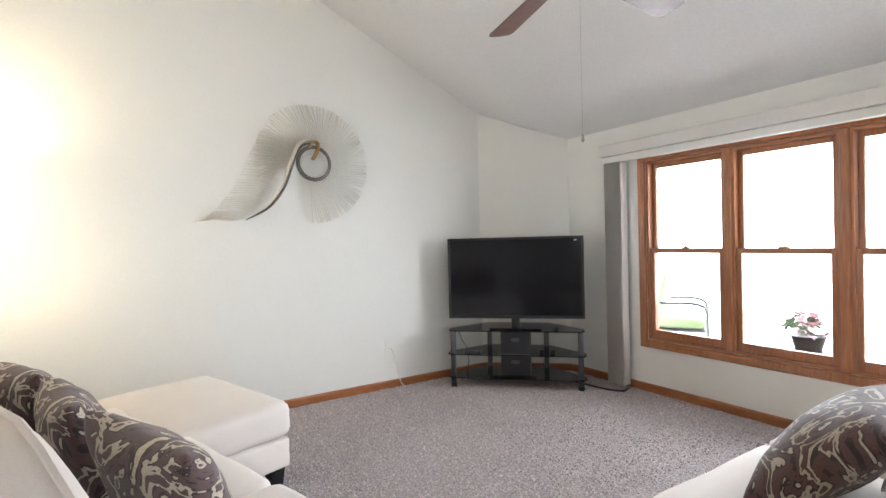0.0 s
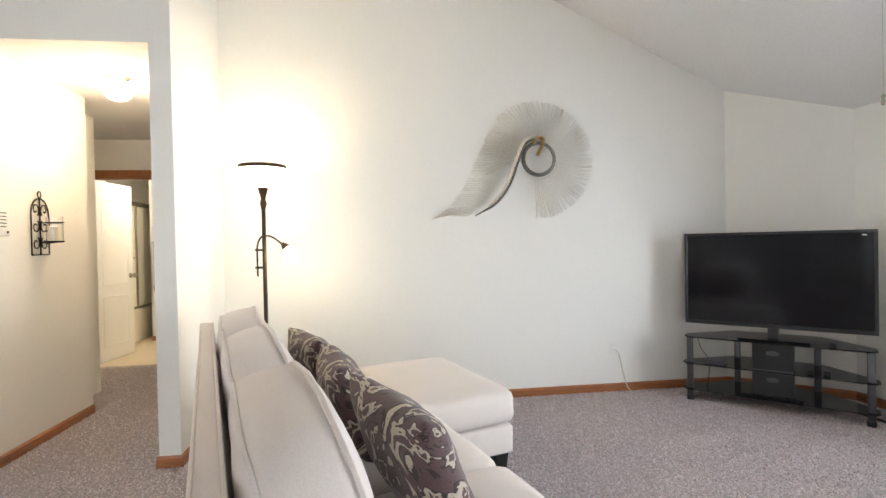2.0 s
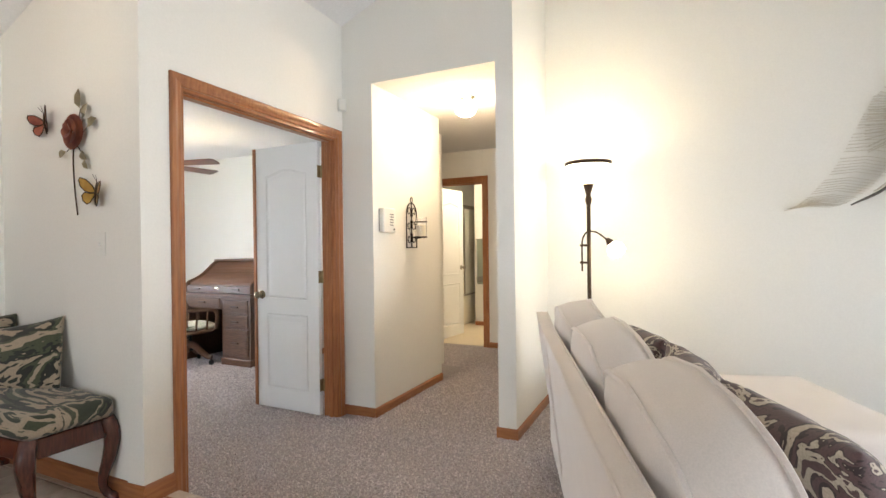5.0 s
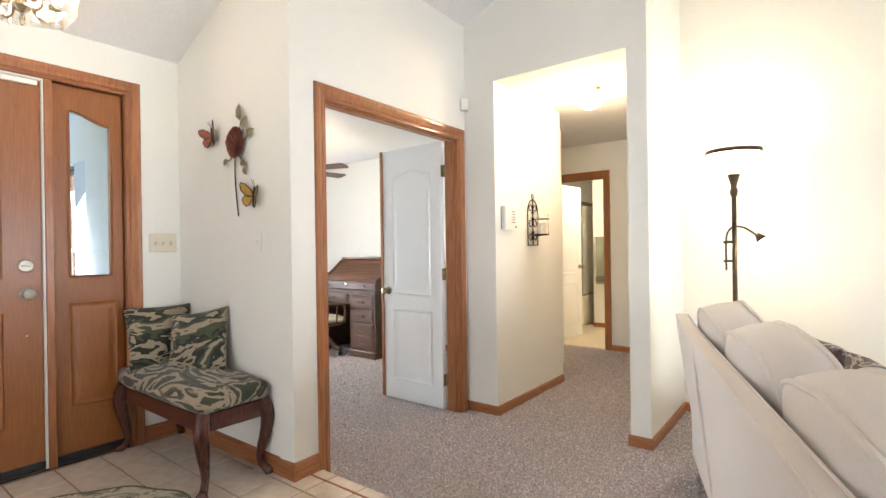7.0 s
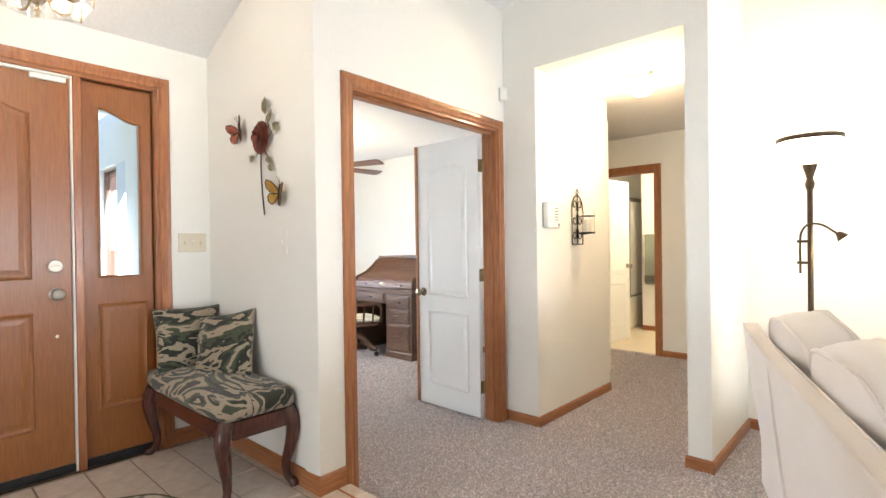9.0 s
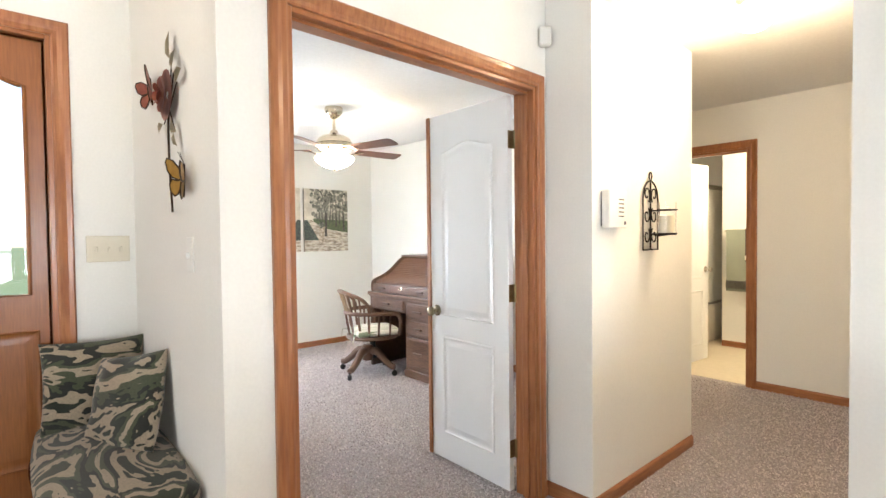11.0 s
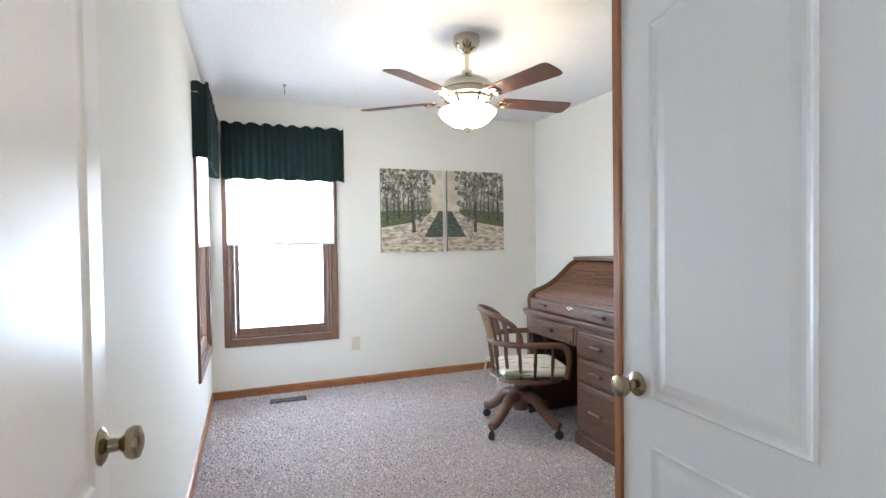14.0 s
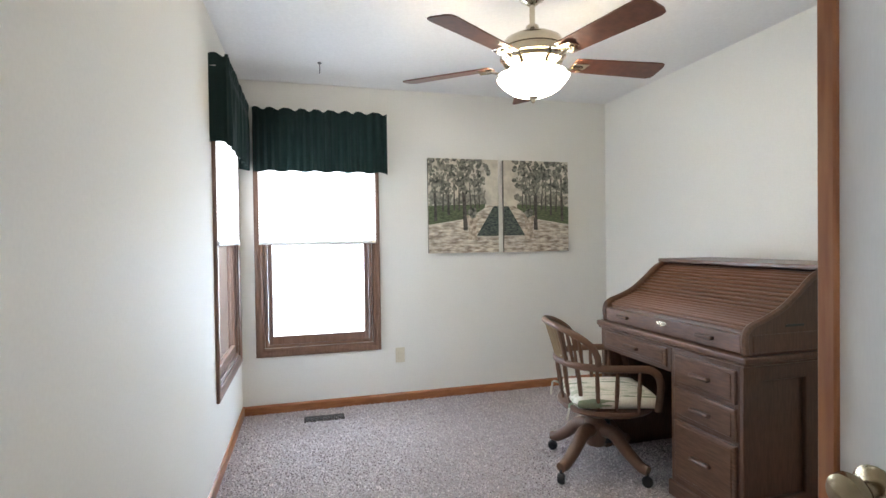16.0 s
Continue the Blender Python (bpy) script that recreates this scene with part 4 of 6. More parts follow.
plate("wall_outlet", south_face(YA) @ Matrix.Translation((1.74, 0, 0.37)), "white wall outlet near the floor", outlet=True)
plate("light_switch", east_face(XE) @ Matrix.Translation((1.785, 0, 1.285)), "ivory triple light switch beside the front door", 3, mat=IVORY)
plate("light_switch", south_face(YE) @ Matrix.Translation((-2.905, 0, 1.273)), "white single light switch on the entry wall", 1)
plate("wall_outlet", east_face(-6.69) @ Matrix.Translation((3.263, 0, 0.364)), "ivory wall outlet under the paintings", outlet=True, mat=IVORY)

# blinds at the wide window
vb = thing("vertical_blind", Matrix(), "grey vertical blind drawn aside, with a padded valance", "blind")
part("valance", box(3.275, 3.405, 0.10, 3.325, 1.955, 2.05, 0.006, 2), VINYL, vb)
part("headrail", box(3.31, 3.36, 0.12, 3.29, 1.90, 1.954, 0.004), PLASTIC, vb)
for k in range(13):
    y = 3.285 - 0.0135 * k
    bm = bmesh.new()
    n = 6
    vs = []
    for j in range(n + 1):
        t = j / n - 0.5
        vs.append((3.335 + 0.085 * t, y + 0.006 * (1 - 4 * t * t)))
    prof = vs + [(x, yy - 0.0016) for x, yy in vs[::-1]]
    a = [bm.verts.new((x, yy, 0.03)) for x, yy in prof]
    b = [bm.verts.new((x, yy, 1.90)) for x, yy in prof]
    for i in range(len(prof)):
        j = (i + 1) % len(prof)
        bm.faces.new((a[i], a[j], b[j], b[i]))
    bmesh.ops.recalc_face_normals(bm, faces=bm.faces[:])
    part("vane", bm, VINYL, vb)


def blade_fan(name, m, label, tilt, r0, r1, w, blade_mat, metal, first, lit=True, chain=0.0):
    """A five-blade ceiling fan; local origin at the ceiling."""
    f = thing(name, m, label, "ceiling fan")
    part("canopy", lathe([(0, 0.02), (0.072, 0.02), (0.078, -0.02), (0.074, -0.045), (0.055, -0.075), (0.03, -0.092), (0.02, -0.10), (0, -0.10)], 28), metal, f, smooth=True)
    part("downrod", lathe([(0, -0.05), (0.013, -0.05), (0.013, -tilt + 0.10), (0, -tilt + 0.10)], 14), metal, f, smooth=True)
    part("motor", moved(lathe([(0, 0.16), (0.028, 0.16), (0.036, 0.135), (0.05, 0.122), (0.095, 0.112), (0.130, 0.092), (0.148, 0.066), (0.153, 0.046), (0.146, 0.043), (0.146, 0.036), (0.152, 0.033), (0.152, 0.008), (0.144, 0.004), (0.135, -0.014), (0.098, -0.026), (0.085, -0.034), (0.08, -0.055), (0.06, -0.065), (0, -0.065)], 48), Matrix.Translation((0, 0, -tilt))), metal, f, smooth=True)
    for k in range(5):
        a = first + 72 * k
        turn = pose(0, 0, -tilt, 0, 0, a)
        bm = bmesh.new()
        ow, iw = w / 2, w / 2 * 0.78
        out = [(r0, -iw), (r1 - 0.03, -ow), (r1 - 0.008, -ow + 0.008), (r1, -ow + 0.03), (r1, ow - 0.03), (r1 - 0.008, ow - 0.008), (r1 - 0.03, ow), (r0, iw)]
        lo = [bm.verts.new((x, y, -0.012 - 0.20 * y)) for x, y in out]
        hi = [bm.verts.new((x, y, -0.006 - 0.20 * y)) for x, y in out]
        bm.faces.new(lo[::-1]), bm.faces.new(hi)
        for i in range(len(out)):
            j = (i + 1) % len(out)
            bm.faces.new((lo[i], lo[j], hi[j], hi[i]))
        bl = part("blade", moved(bm, turn), blade_mat, f)
        ir = tube(spline([(0.09, 0, -0.03), (0.13, 0, -0.045), (r0 + 0.01, 0, -0.022), (r0 + 0.05, 0, -0.018)]), [0.012] * 24 + [0.012], 8, None, 0.5)
        for s in (-0.03, 0, 0.03):
            merge(ir, lathe([(0, -0.022), (0.014, -0.022), (0.012, -0.016), (0, -0.016)], 10), Matrix.Translation((r0 + 0.04, s, -0.2 * s)))
        merge(ir, box(r0 - 0.005, r0 + 0.07, -0.042, 0.042, -0.0175, -0.0135, 0.003), None)
        part("blade_iron", moved(ir, turn), metal, bl, smooth=True)
    if lit:
        tilt -= 0.022
        part("light_fitter", lathe([(0, -tilt - 0.07), (0.055, -tilt - 0.07), (0.062, -tilt - 0.08), (0.064, -tilt - 0.10), (0.03, -tilt - 0.11), (0, -tilt - 0.11)], 30), metal, f, smooth=True)
        bm = lathe([(0.150, -tilt - 0.086), (0.163, -tilt - 0.098), (0.155, -tilt - 0.118), (0.130, -tilt - 0.146), (0.092, -tilt - 0.172), (0.068, -tilt - 0.180), (0.048, -tilt - 0.186), (0.02, -tilt - 0.19), (0, -tilt - 0.19)], 60)
        for v in bm.verts:
            a = math.atan2(v.co.y, v.co.x)
            k = 1 + 0.03 * math.cos(12 * a)
            v.co.x, v.co.y = v.co.x * k, v.co.y * k
        g = part("glass_bowl", bm, FROST, f, "lit ribbed opal glass bowl", smooth=True)
        part("finial", lathe([(0, -tilt - 0.18), (0.022, -tilt - 0.182), (0.024, -tilt - 0.192), (0.012, -tilt - 0.20), (0.008, -tilt - 0.215), (0, -tilt - 0.22)], 16), metal, g, smooth=True)
        tilt += 0.022
    if chain:
        x, y = 0.05, 0.03
        part("pull_chain", tube([(x, y, -tilt - 0.05), (x, y, -tilt - chain)], 0.0005, 4), metal, f)
        part("chain_pull", moved(lathe([(0, 0), (0.003, -0.002), (0.006, -0.009), (0.004, -0.016), (0.007, -0.024), (0.005, -0.033), (0, -0.036)], 12), Matrix.Translation((x, y, -tilt - chain))), metal, f, "brass and ceramic pull", smooth=True)
    return f


FANW = material("red_walnut_blade", (0.13, 0.045, 0.026), 0.4, grain=0.25, scale=30, second=(0.085, 0.028, 0.017), blotch=5, stretch=(1, 1, 1), coat=0.2)
FANM = material("polished_nickel_brass", (0.60, 0.54, 0.43), 0.14, metal=1.0, grain=0.1, scale=30, blotch=8)
blade_fan("ceiling_fan", pose(-4.96, 3.595, 2.44), "brass ceiling fan with walnut blades and a lit bowl", 0.355, 0.20, 0.66, 0.135, FANW, FANM, 87, True)
for a in (20, 140, 260):
    lamp("fan_bulb", "POINT", (-4.96 + 0.105 * math.cos(radians(a)), 3.595 + 0.105 * math.sin(radians(a)), 2.015), 2.0, (1.0, 0.78, 0.48), size=0.02)
blade_fan("ceiling_fan", pose(1.28, 1.735, vault(1.28)), "brown bladed living room ceiling fan with pull chain", vault(1.28) - 2.31, 0.20, 0.68, 0.13, FANW, NICKEL, 4, False, 0.63)

# ---- entry ----


def cabriole(parent, x, y, sx, sy, h, mat):
    d = Vector((sx, sy, 0)).normalized()
    base = Vector((x, y, 0))
    pts = [base + d * o + Vector((0, 0, z * h)) for o, z in ((0.0, 1.0), (0.022, 0.86), (0.026, 0.72), (0.010, 0.50), (-0.012, 0.30), (-0.012, 0.16), (0.010, 0.07), (0.030, 0.03), (0.034, 0.0))]
    c = spline(pts, 5)
    n = len(c)
    rr = [0.036, 0.038, 0.036, 0.029, 0.022, 0.018, 0.019, 0.028, 0.024]
    rad = [rr[min(8, i // 5)] + (rr[min(8, i // 5 + 1)] - rr[min(8, i // 5)]) * (i % 5) / 5 for i in range(n)]
    return part("leg", tube(c, rad, 12), mat, parent, "carved cabriole leg", smooth=True)


BX, BY = -3.285, 1.695
bench = thing("bench", pose(BX, BY, ET), "mahogany bench with cabriole legs and printed seat", "bench")
bw, bd = 0.98, 0.37
bm = pad(bw, bd, 0.10, 0.035, 0.035)
part("seat", bm, CAMO, bench, "green and tan wildlife print seat", smooth=True).location = (0, 0, 0.385)
for a in ((-bw / 2 + 0.03, bw / 2 - 0.03, -bd / 2 + 0.012, -bd / 2 + 0.034), (-bw / 2 + 0.03, bw / 2 - 0.03, bd / 2 - 0.034, bd / 2 - 0.012), (-bw / 2 + 0.012, -bw / 2 + 0.034, -bd / 2 + 0.03, bd / 2 - 0.03), (bw / 2 - 0.034, bw / 2 - 0.012, -bd / 2 + 0.03, bd / 2 - 0.03)):
    part("apron", box(*a, 0.30, 0.385, 0.004), MAHOG, bench)
for sx in (-1, 1):
    for sy in (-1, 1):
        cabriole(bench, sx * (bw / 2 - 0.03), sy * (bd / 2 - 0.03), sx, sy, 0.385, MAHOG)
p = part("bench_pillow", pillow(0.37, 0.37, 0.13, 3), CAMO, smooth=150)
p.matrix_world = pose(-3.60, 1.70, 0.55, 0, 0, 84) @ pose(0, 0, 0, -16)
tagged(p, "large green and tan wildlife print pillow on bench", "pillow", "bench pillows")
p = part("bench_pillow", pillow(0.37, 0.36, 0.13, 6), CAMO, smooth=150)
p.matrix_world = pose(-3.26, 1.72, 0.55, 0, 0, 26) @ pose(0, 0, 0, -19, -10)
tagged(p, "small green and tan wildlife print pillow on bench", "pillow", "bench pillows")

# butterflies and flower on the entry wall
COPPER = material("copper_petal", (0.50, 0.17, 0.10), 0.4, metal=0.35, grain=0.4, scale=20, second=(0.22, 0.05, 0.04))
AMBER = material("amber_enamel", (0.55, 0.33, 0.07), 0.35, metal=0.4, grain=0.3, scale=25, second=(0.42, 0.22, 0.04))
OLIVE = material("tan_leaf_metal", (0.46, 0.39, 0.25), 0.45, metal=0.35, grain=0.3, scale=20)
EW = south_face(YE)


def wing(points, scale, bm, fold):
    vs = [bm.verts.new((u * scale, -abs(u) * scale * fold - 0.012, w * scale)) for u, w in points]
    lo = [bm.verts.new((u * scale, -abs(u) * scale * fold - 0.010, w * scale)) for u, w in points]
    bm.faces.new(vs), bm.faces.new(lo[::-1])
    for i in range(len(points)):
        j = (i + 1) % len(points)
        bm.faces.new((vs[i], lo[i], lo[j], vs[j]))


UPPER = [(0.03, 0.0), (0.25, 0.35), (0.6, 0.62), (0.92, 0.68), (0.98, 0.52), (0.86, 0.20), (0.62, 0.0), (0.3, -0.06)]
LOWER = [(0.03, -0.02), (0.35, -0.10), (0.62, -0.08), (0.74, -0.28), (0.66, -0.55), (0.45, -0.70), (0.28, -0.58), (0.12, -0.25)]


def butterfly(u, w, mat, turn, label):
    b = thing("butterfly", EW @ pose(u, 0, w, 0, turn, 0), label, "wall ornament", "metal butterflies")
    for s in (1, -1):
        for name, shp in (("upper_wing", UPPER), ("lower_wing", LOWER)):
            bm = bmesh.new()
            wing([(s * a, c) for a, c in shp], 0.088, bm, 0.42)
            bmesh.ops.recalc_face_normals(bm, faces=bm.faces[:])
            q = part(name, bm, mat, b)
            edge = [(s * a * 0.088, -abs(a) * 0.088 * 0.42 - 0.012, c * 0.088) for a, c in shp]
            part("wing_rim", tube(edge + edge[:1], 0.0028, 5), BRONZE, q, "dark rim")
    part("body", tube([(0, -0.014, 0.05), (0, -0.016, 0.0), (0, -0.012, -0.06)], [0.004, 0.007, 0.003], 8), BRONZE, b)
    part("antenna", tube([(0, -0.014, 0.05), (0.012, -0.03, 0.085)], 0.0012, 4), BRONZE, b)
    part("antenna", tube([(0, -0.014, 0.05), (-0.012, -0.03, 0.085)], 0.0012, 4), BRONZE, b)
    return b


butterfly(-3.345, 1.905, COPPER, -12, "copper coloured metal butterfly on the wall")
butterfly(-2.92, 1.522, AMBER, 10, "amber coloured metal butterfly on the wall")
fw = thing("wall_flower", EW @ pose(-3.085, 0, 1.83), "metal wall flower with copper petals and long stem", "wall ornament")
bm = bmesh.new()
for ring, (n, r) in enumerate(((7, 0.085), (6, 0.06), (5, 0.035))):
    for k in range(n):
        a = 2 * math.pi * k / n + ring
        c, s = math.cos(a), math.sin(a)
        pts = []
        for t, wd in ((0.15, 0.15), (0.6, 0.55), (0.95, 0.42), (1.05, 0.0), (0.95, -0.42), (0.6, -0.55), (0.15, -0.15)):
            x, z = t * r * c - wd * r * s, t * r * s + wd * r * c
            pts.append(bm.verts.new((x, -0.016 - 0.009 * ring - 0.016 * t * (ring + 1) * 0.5, z)))
        bm.faces.new(pts)
bmesh.ops.solidify(bm, geom=bm.faces[:], thickness=0.0015)
part("petals", bm, COPPER, fw)
part("stem", tube(spline([(0.0, -0.012, 0.0), (-0.02, -0.012, -0.12), (-0.012, -0.012, -0.27), (0.01, -0.012, -0.41)]), 0.004, 6), BRONZE, fw)
for (x, z), a, ln in (((0.075, 0.06), 60, 0.08), ((0.11, 0.02), 20, 0.08), ((0.05, -0.10), -40, 0.07), ((-0.07, -0.09), 200, 0.065), ((0.08, -0.14), -60, 0.06), ((0.05, 0.11), 95, 0.10)):
    bm = bmesh.new()
    ca, sa = math.cos(radians(a)), math.sin(radians(a))
    vs = [bm.verts.new((x + ln * (t * ca - wv * sa), -0.018 - 0.01 * abs(wv) * 3, z + ln * (t * sa + wv * ca))) for t, wv in ((0, 0), (0.3, 0.28), (0.7, 0.25), (1, 0), (0.7, -0.25), (0.3, -0.28))]
    bm.faces.new(vs)
    bmesh.ops.solidify(bm, geom=bm.faces[:], thickness=0.0015)
    lf = part("leaf", bm, OLIVE, fw, "tan metal leaf")
    part("twig", tube([(0, -0.012, -0.05), (x, -0.014, z)], 0.002, 5), BRONZE, lf)

# entry pendant
CH = thing("pendant_lantern", pose(-2.98, 0.93, 2.12), "brass candle pendant lamp with clear glass panels", "pendant lamp")
part("finial", lathe([(0, 0.0), (0.006, 0.005), (0.010, 0.03), (0.006, 0.05), (0.02, 0.06), (0.03, 0.075), (0.012, 0.085), (0.010, 0.12), (0, 0.12)], 14), BRASS, CH, smooth=True)
part("hub", lathe([(0, 0.11), (0.05, 0.115), (0.055, 0.125), (0.03, 0.135), (0.012, 0.15), (0.012, 0.42), (0, 0.42)], 18), BRASS, CH, smooth=True)
for k in range(4):
    a = radians(90 * k + 20)
    c, s = math.cos(a), math.sin(a)
    ar = part("arm", tube([p for p in spline([(0.03 * c, 0.03 * s, 0.11), (0.06 * c, 0.06 * s, 0.055), (0.11 * c, 0.11 * s, 0.06), (0.125 * c, 0.125 * s, 0.12)])], 0.006, 8), BRASS, CH, smooth=True)
    part("cup", moved(lathe([(0, 0), (0.022, 0.0), (0.026, 0.012), (0.012, 0.016), (0, 0.016)], 14), Matrix.Translation((0.125 * c, 0.125 * s, 0.118))), BRASS, ar, smooth=True)
    part("candle", moved(lathe([(0, 0.01), (0.010, 0.01), (0.010, 0.09), (0, 0.09)], 12), Matrix.Translation((0.125 * c, 0.125 * s, 0.12))), CANDLE, ar)
    part("bulb", moved(lathe([(0, 0.09), (0.010, 0.10), (0.014, 0.12), (0.006, 0.15), (0, 0.16)], 12), Matrix.Translation((0.125 * c, 0.125 * s, 0.12))), FROST, ar, "lit candle bulb", smooth=True)
for k in range(6):
    a0, a1 = radians(60 * k), radians(60 * k + 60)
    q = [(0.20 * math.cos(a0), 0.20 * math.sin(a0)), (0.20 * math.cos(a1), 0.20 * math.sin(a1))]
    bm = bmesh.new()
    vs = [bm.verts.new(p) for p in ((q[0][0] * 0.9, q[0][1] * 0.9, 0.06), (q[1][0] * 0.9, q[1][1] * 0.9, 0.06), (q[1][0], q[1][1], 0.36), (q[0][0], q[0][1], 0.36))]
    bm.faces.new(vs)
    bmesh.ops.solidify(bm, geom=bm.faces[:], thickness=0.003)
    g = part("glass_panel", bm, GLASS, CH)
    g.visible_shadow = False
    part("panel_bar", tube([(q[0][0] * 0.9, q[0][1] * 0.9, 0.06), (q[0][0], q[0][1], 0.36)], 0.004, 6), BRASS, g)
bm = bmesh.new()
tube([(0.2 * math.cos(2 * math.pi * k / 6), 0.2 * math.sin(2 * math.pi * k / 6), 0.36) for k in range(7)], 0.006, 6, bm)
tube([(0, 0, 0.40), (0, 0, vault(-2.98) - 2.12)], 0.005, 6, bm)
for k in range(6):
    tube([(0, 0, 0.41), (0.2 * math.cos(2 * math.pi * k / 6), 0.2 * math.sin(2 * math.pi * k / 6), 0.36)], 0.004, 5, bm)
part("top_frame", bm, BRASS, CH)
lamp("pendant_bulb", "POINT", (-2.98, 0.93, 2.36), 3.5, (1.0, 0.84, 0.66), size=0.06)

# round mat on the entry tiles
MAT = patterned("olive_leaf_print_mat", [(0.0, (0.10, 0.10, 0.06)), (0.42, (0.30, 0.27, 0.18)), (0.50, (0.52, 0.47, 0.36)), (0.60, (0.22, 0.20, 0.12))], 7.0, (1, 1, 1), 1.4)
mat_bm = lathe([(0, 0), (0.53, 0), (0.54, 0.004), (0.53, 0.010), (0, 0.010)], 64)
for v in mat_bm.verts:
    a, r = math.atan2(v.co.y, v.co.x), math.hypot(v.co.x, v.co.y)
    v.co.x, v.co.y = v.co.x * (1 + 0.02 * math.cos(11 * a) * (r > 0.5)), v.co.y * (1 + 0.02 * math.cos(11 * a) * (r > 0.5))
em = thing("entry_mat", pose(-2.85, 0.95, ET), "round olive and cream leaf print mat on tiles", "mat")
part("mat_cloth", mat_bm, MAT, em)
part("mat_border", tube([(0.535 * math.cos(a) * (1 + 0.02 * math.cos(11 * a)), 0.535 * math.sin(a) * (1 + 0.02 * math.cos(11 * a)), 0.007) for a in [2 * math.pi * k / 96 for k in range(97)]], 0.007, 6), material("olive_binding", (0.12, 0.11, 0.06), 0.9, grain=0.2, scale=120), em, "olive bound edge")

# ---- hall ----
hl = thing("ceiling_light", pose(-1.92, 4.11, 2.44), "brass flush ceiling light with lit opal globe", "ceiling light")
part("fitter", lathe([(0, 0), (0.075, 0), (0.078, -0.008), (0.06, -0.022), (0.055, -0.035), (0, -0.035)], 28), BRASS, hl, smooth=True)
part("globe", lathe([(0.05, -0.03), (0.065, -0.04), (0.085, -0.065), (0.09, -0.095), (0.075, -0.13), (0.045, -0.152), (0, -0.16)], 32), HALLGL, hl, "lit opal glass globe", smooth=True)
lamp("hall_bulb", "POINT", (-1.92, 4.11, 2.23), 8.5, (1.0, 0.72, 0.44), size=0.08)

HW = east_face(-2.405)
kp = thing("door_chime", HW @ pose(3.645, 0, 1.447), "white plastic wall unit with fine printed lines", "wall unit")
part("body", box(-0.085, 0.085, -0.050, -0.006, -0.092, 0.092, 0.010, 3), PLASTIC, kp, smooth=True)
part("backplate", box(-0.080, 0.080, -0.008, 0, -0.084, 0.084, 0.002), SILVER, kp, "grey backplate")
for z in (0.045, 0.025, 0.005, -0.015, -0.035):
    part("print_line", box(0.0, 0.05, -0.0512, -0.050, z - 0.003, z + 0.003), SILVER, kp)
part("logo", box(0.05, 0.068, -0.0512, -0.050, -0.075, -0.060), SILVER, kp)

sc = thing("wall_sconce", HW @ pose(4.05, 0, 1.24), "black iron scrollwork candle sconce on the wall", "candle sconce")
bm = bmesh.new()
arch = [(-0.085, 0)] + [(-0.085, 0.12), (-0.085, 0.27)] + [(-0.085 * math.cos(t), 0.27 + 0.10 * math.sin(t)) for t in [math.pi * k / 12 for k in range(1, 12)]] + [(0.085, 0.27), (0.085, 0.12), (0.085, 0), (-0.085, 0)]
tube([(u, -0.012, w) for u, w in arch], 0.005, 6, bm)
tube([(0, -0.012, 0.0), (0, -0.012, 0.37)], 0.005, 6, bm)
tube([(0.016 * math.cos(t), -0.012, 0.395 + 0.022 * math.sin(t)) for t in [2 * math.pi * k / 12 for k in range(13)]], 0.004, 6, bm)
part("iron_frame", bm, IRON, sc, smooth=True)
for s in (-1, 1):
    for z0, f in ((0.03, 1), (0.14, 1), (0.25, -1)):
        pts = []
        for k in range(22):
            t = k / 21
            a = t * 4.2 * math.pi / 2
            r = 0.036 * (1 - t * 0.75)
            pts.append((s * (0.042 + r * math.cos(a + 2.2)), -0.012, z0 + 0.045 + f * (r * 1.3 * math.sin(a + 2.2))))
        part("scroll", tube(pts, 0.004, 6), IRON, sc, smooth=True)
cup = part("candle_arm", tube([(0, -0.012, 0.085), (0, -0.06, 0.075), (0, -0.10, 0.08)], 0.005, 6), IRON, sc)
part("tray", moved(lathe([(0, 0), (0.048, 0), (0.052, 0.012), (0.05, 0.012), (0.046, 0.004), (0, 0.004)], 22), Matrix.Translation((0, -0.10, 0.078))), IRON, cup)
bm = tube([(0.05 * math.cos(t), -0.10 + 0.05 * math.sin(t), 0.21) for t in [2 * math.pi * k / 24 for k in range(25)]], 0.0035, 6)
tube([(0, -0.012, 0.21), (0, -0.05, 0.21)], 0.004, 6, bm)
part("glass_ring", bm, IRON, sc)
part("candle", moved(lathe([(0, 0.004), (0.038, 0.004), (0.038, 0.10), (0.03, 0.104), (0, 0.10)], 20), Matrix.Translation((0, -0.10, 0.08))), CANDLE, sc, "ivory pillar candle", smooth=True)
g = part("glass_cup", moved(lathe([(0.046, 0.004), (0.046, 0.17), (0.0445, 0.17), (0.0445, 0.004)], 24), Matrix.Translation((0, -0.10, 0.08))), GLASS, sc, smooth=True)
g.visible_shadow = False
sn = thing("motion_sensor", pose(-2.64, 3.45, 2.30, 0, 0, 45), "small white motion sensor in the wall corner", "sensor")
part("body", box(-0.03, 0.03, -0.03, 0.02, -0.045, 0.045, 0.010, 3), PLASTIC, sn, smooth=True)
part("bracket", box(-0.02, 0.02, 0.015, 0.035, -0.03, 0.03, 0.004), PLASTIC, sn)

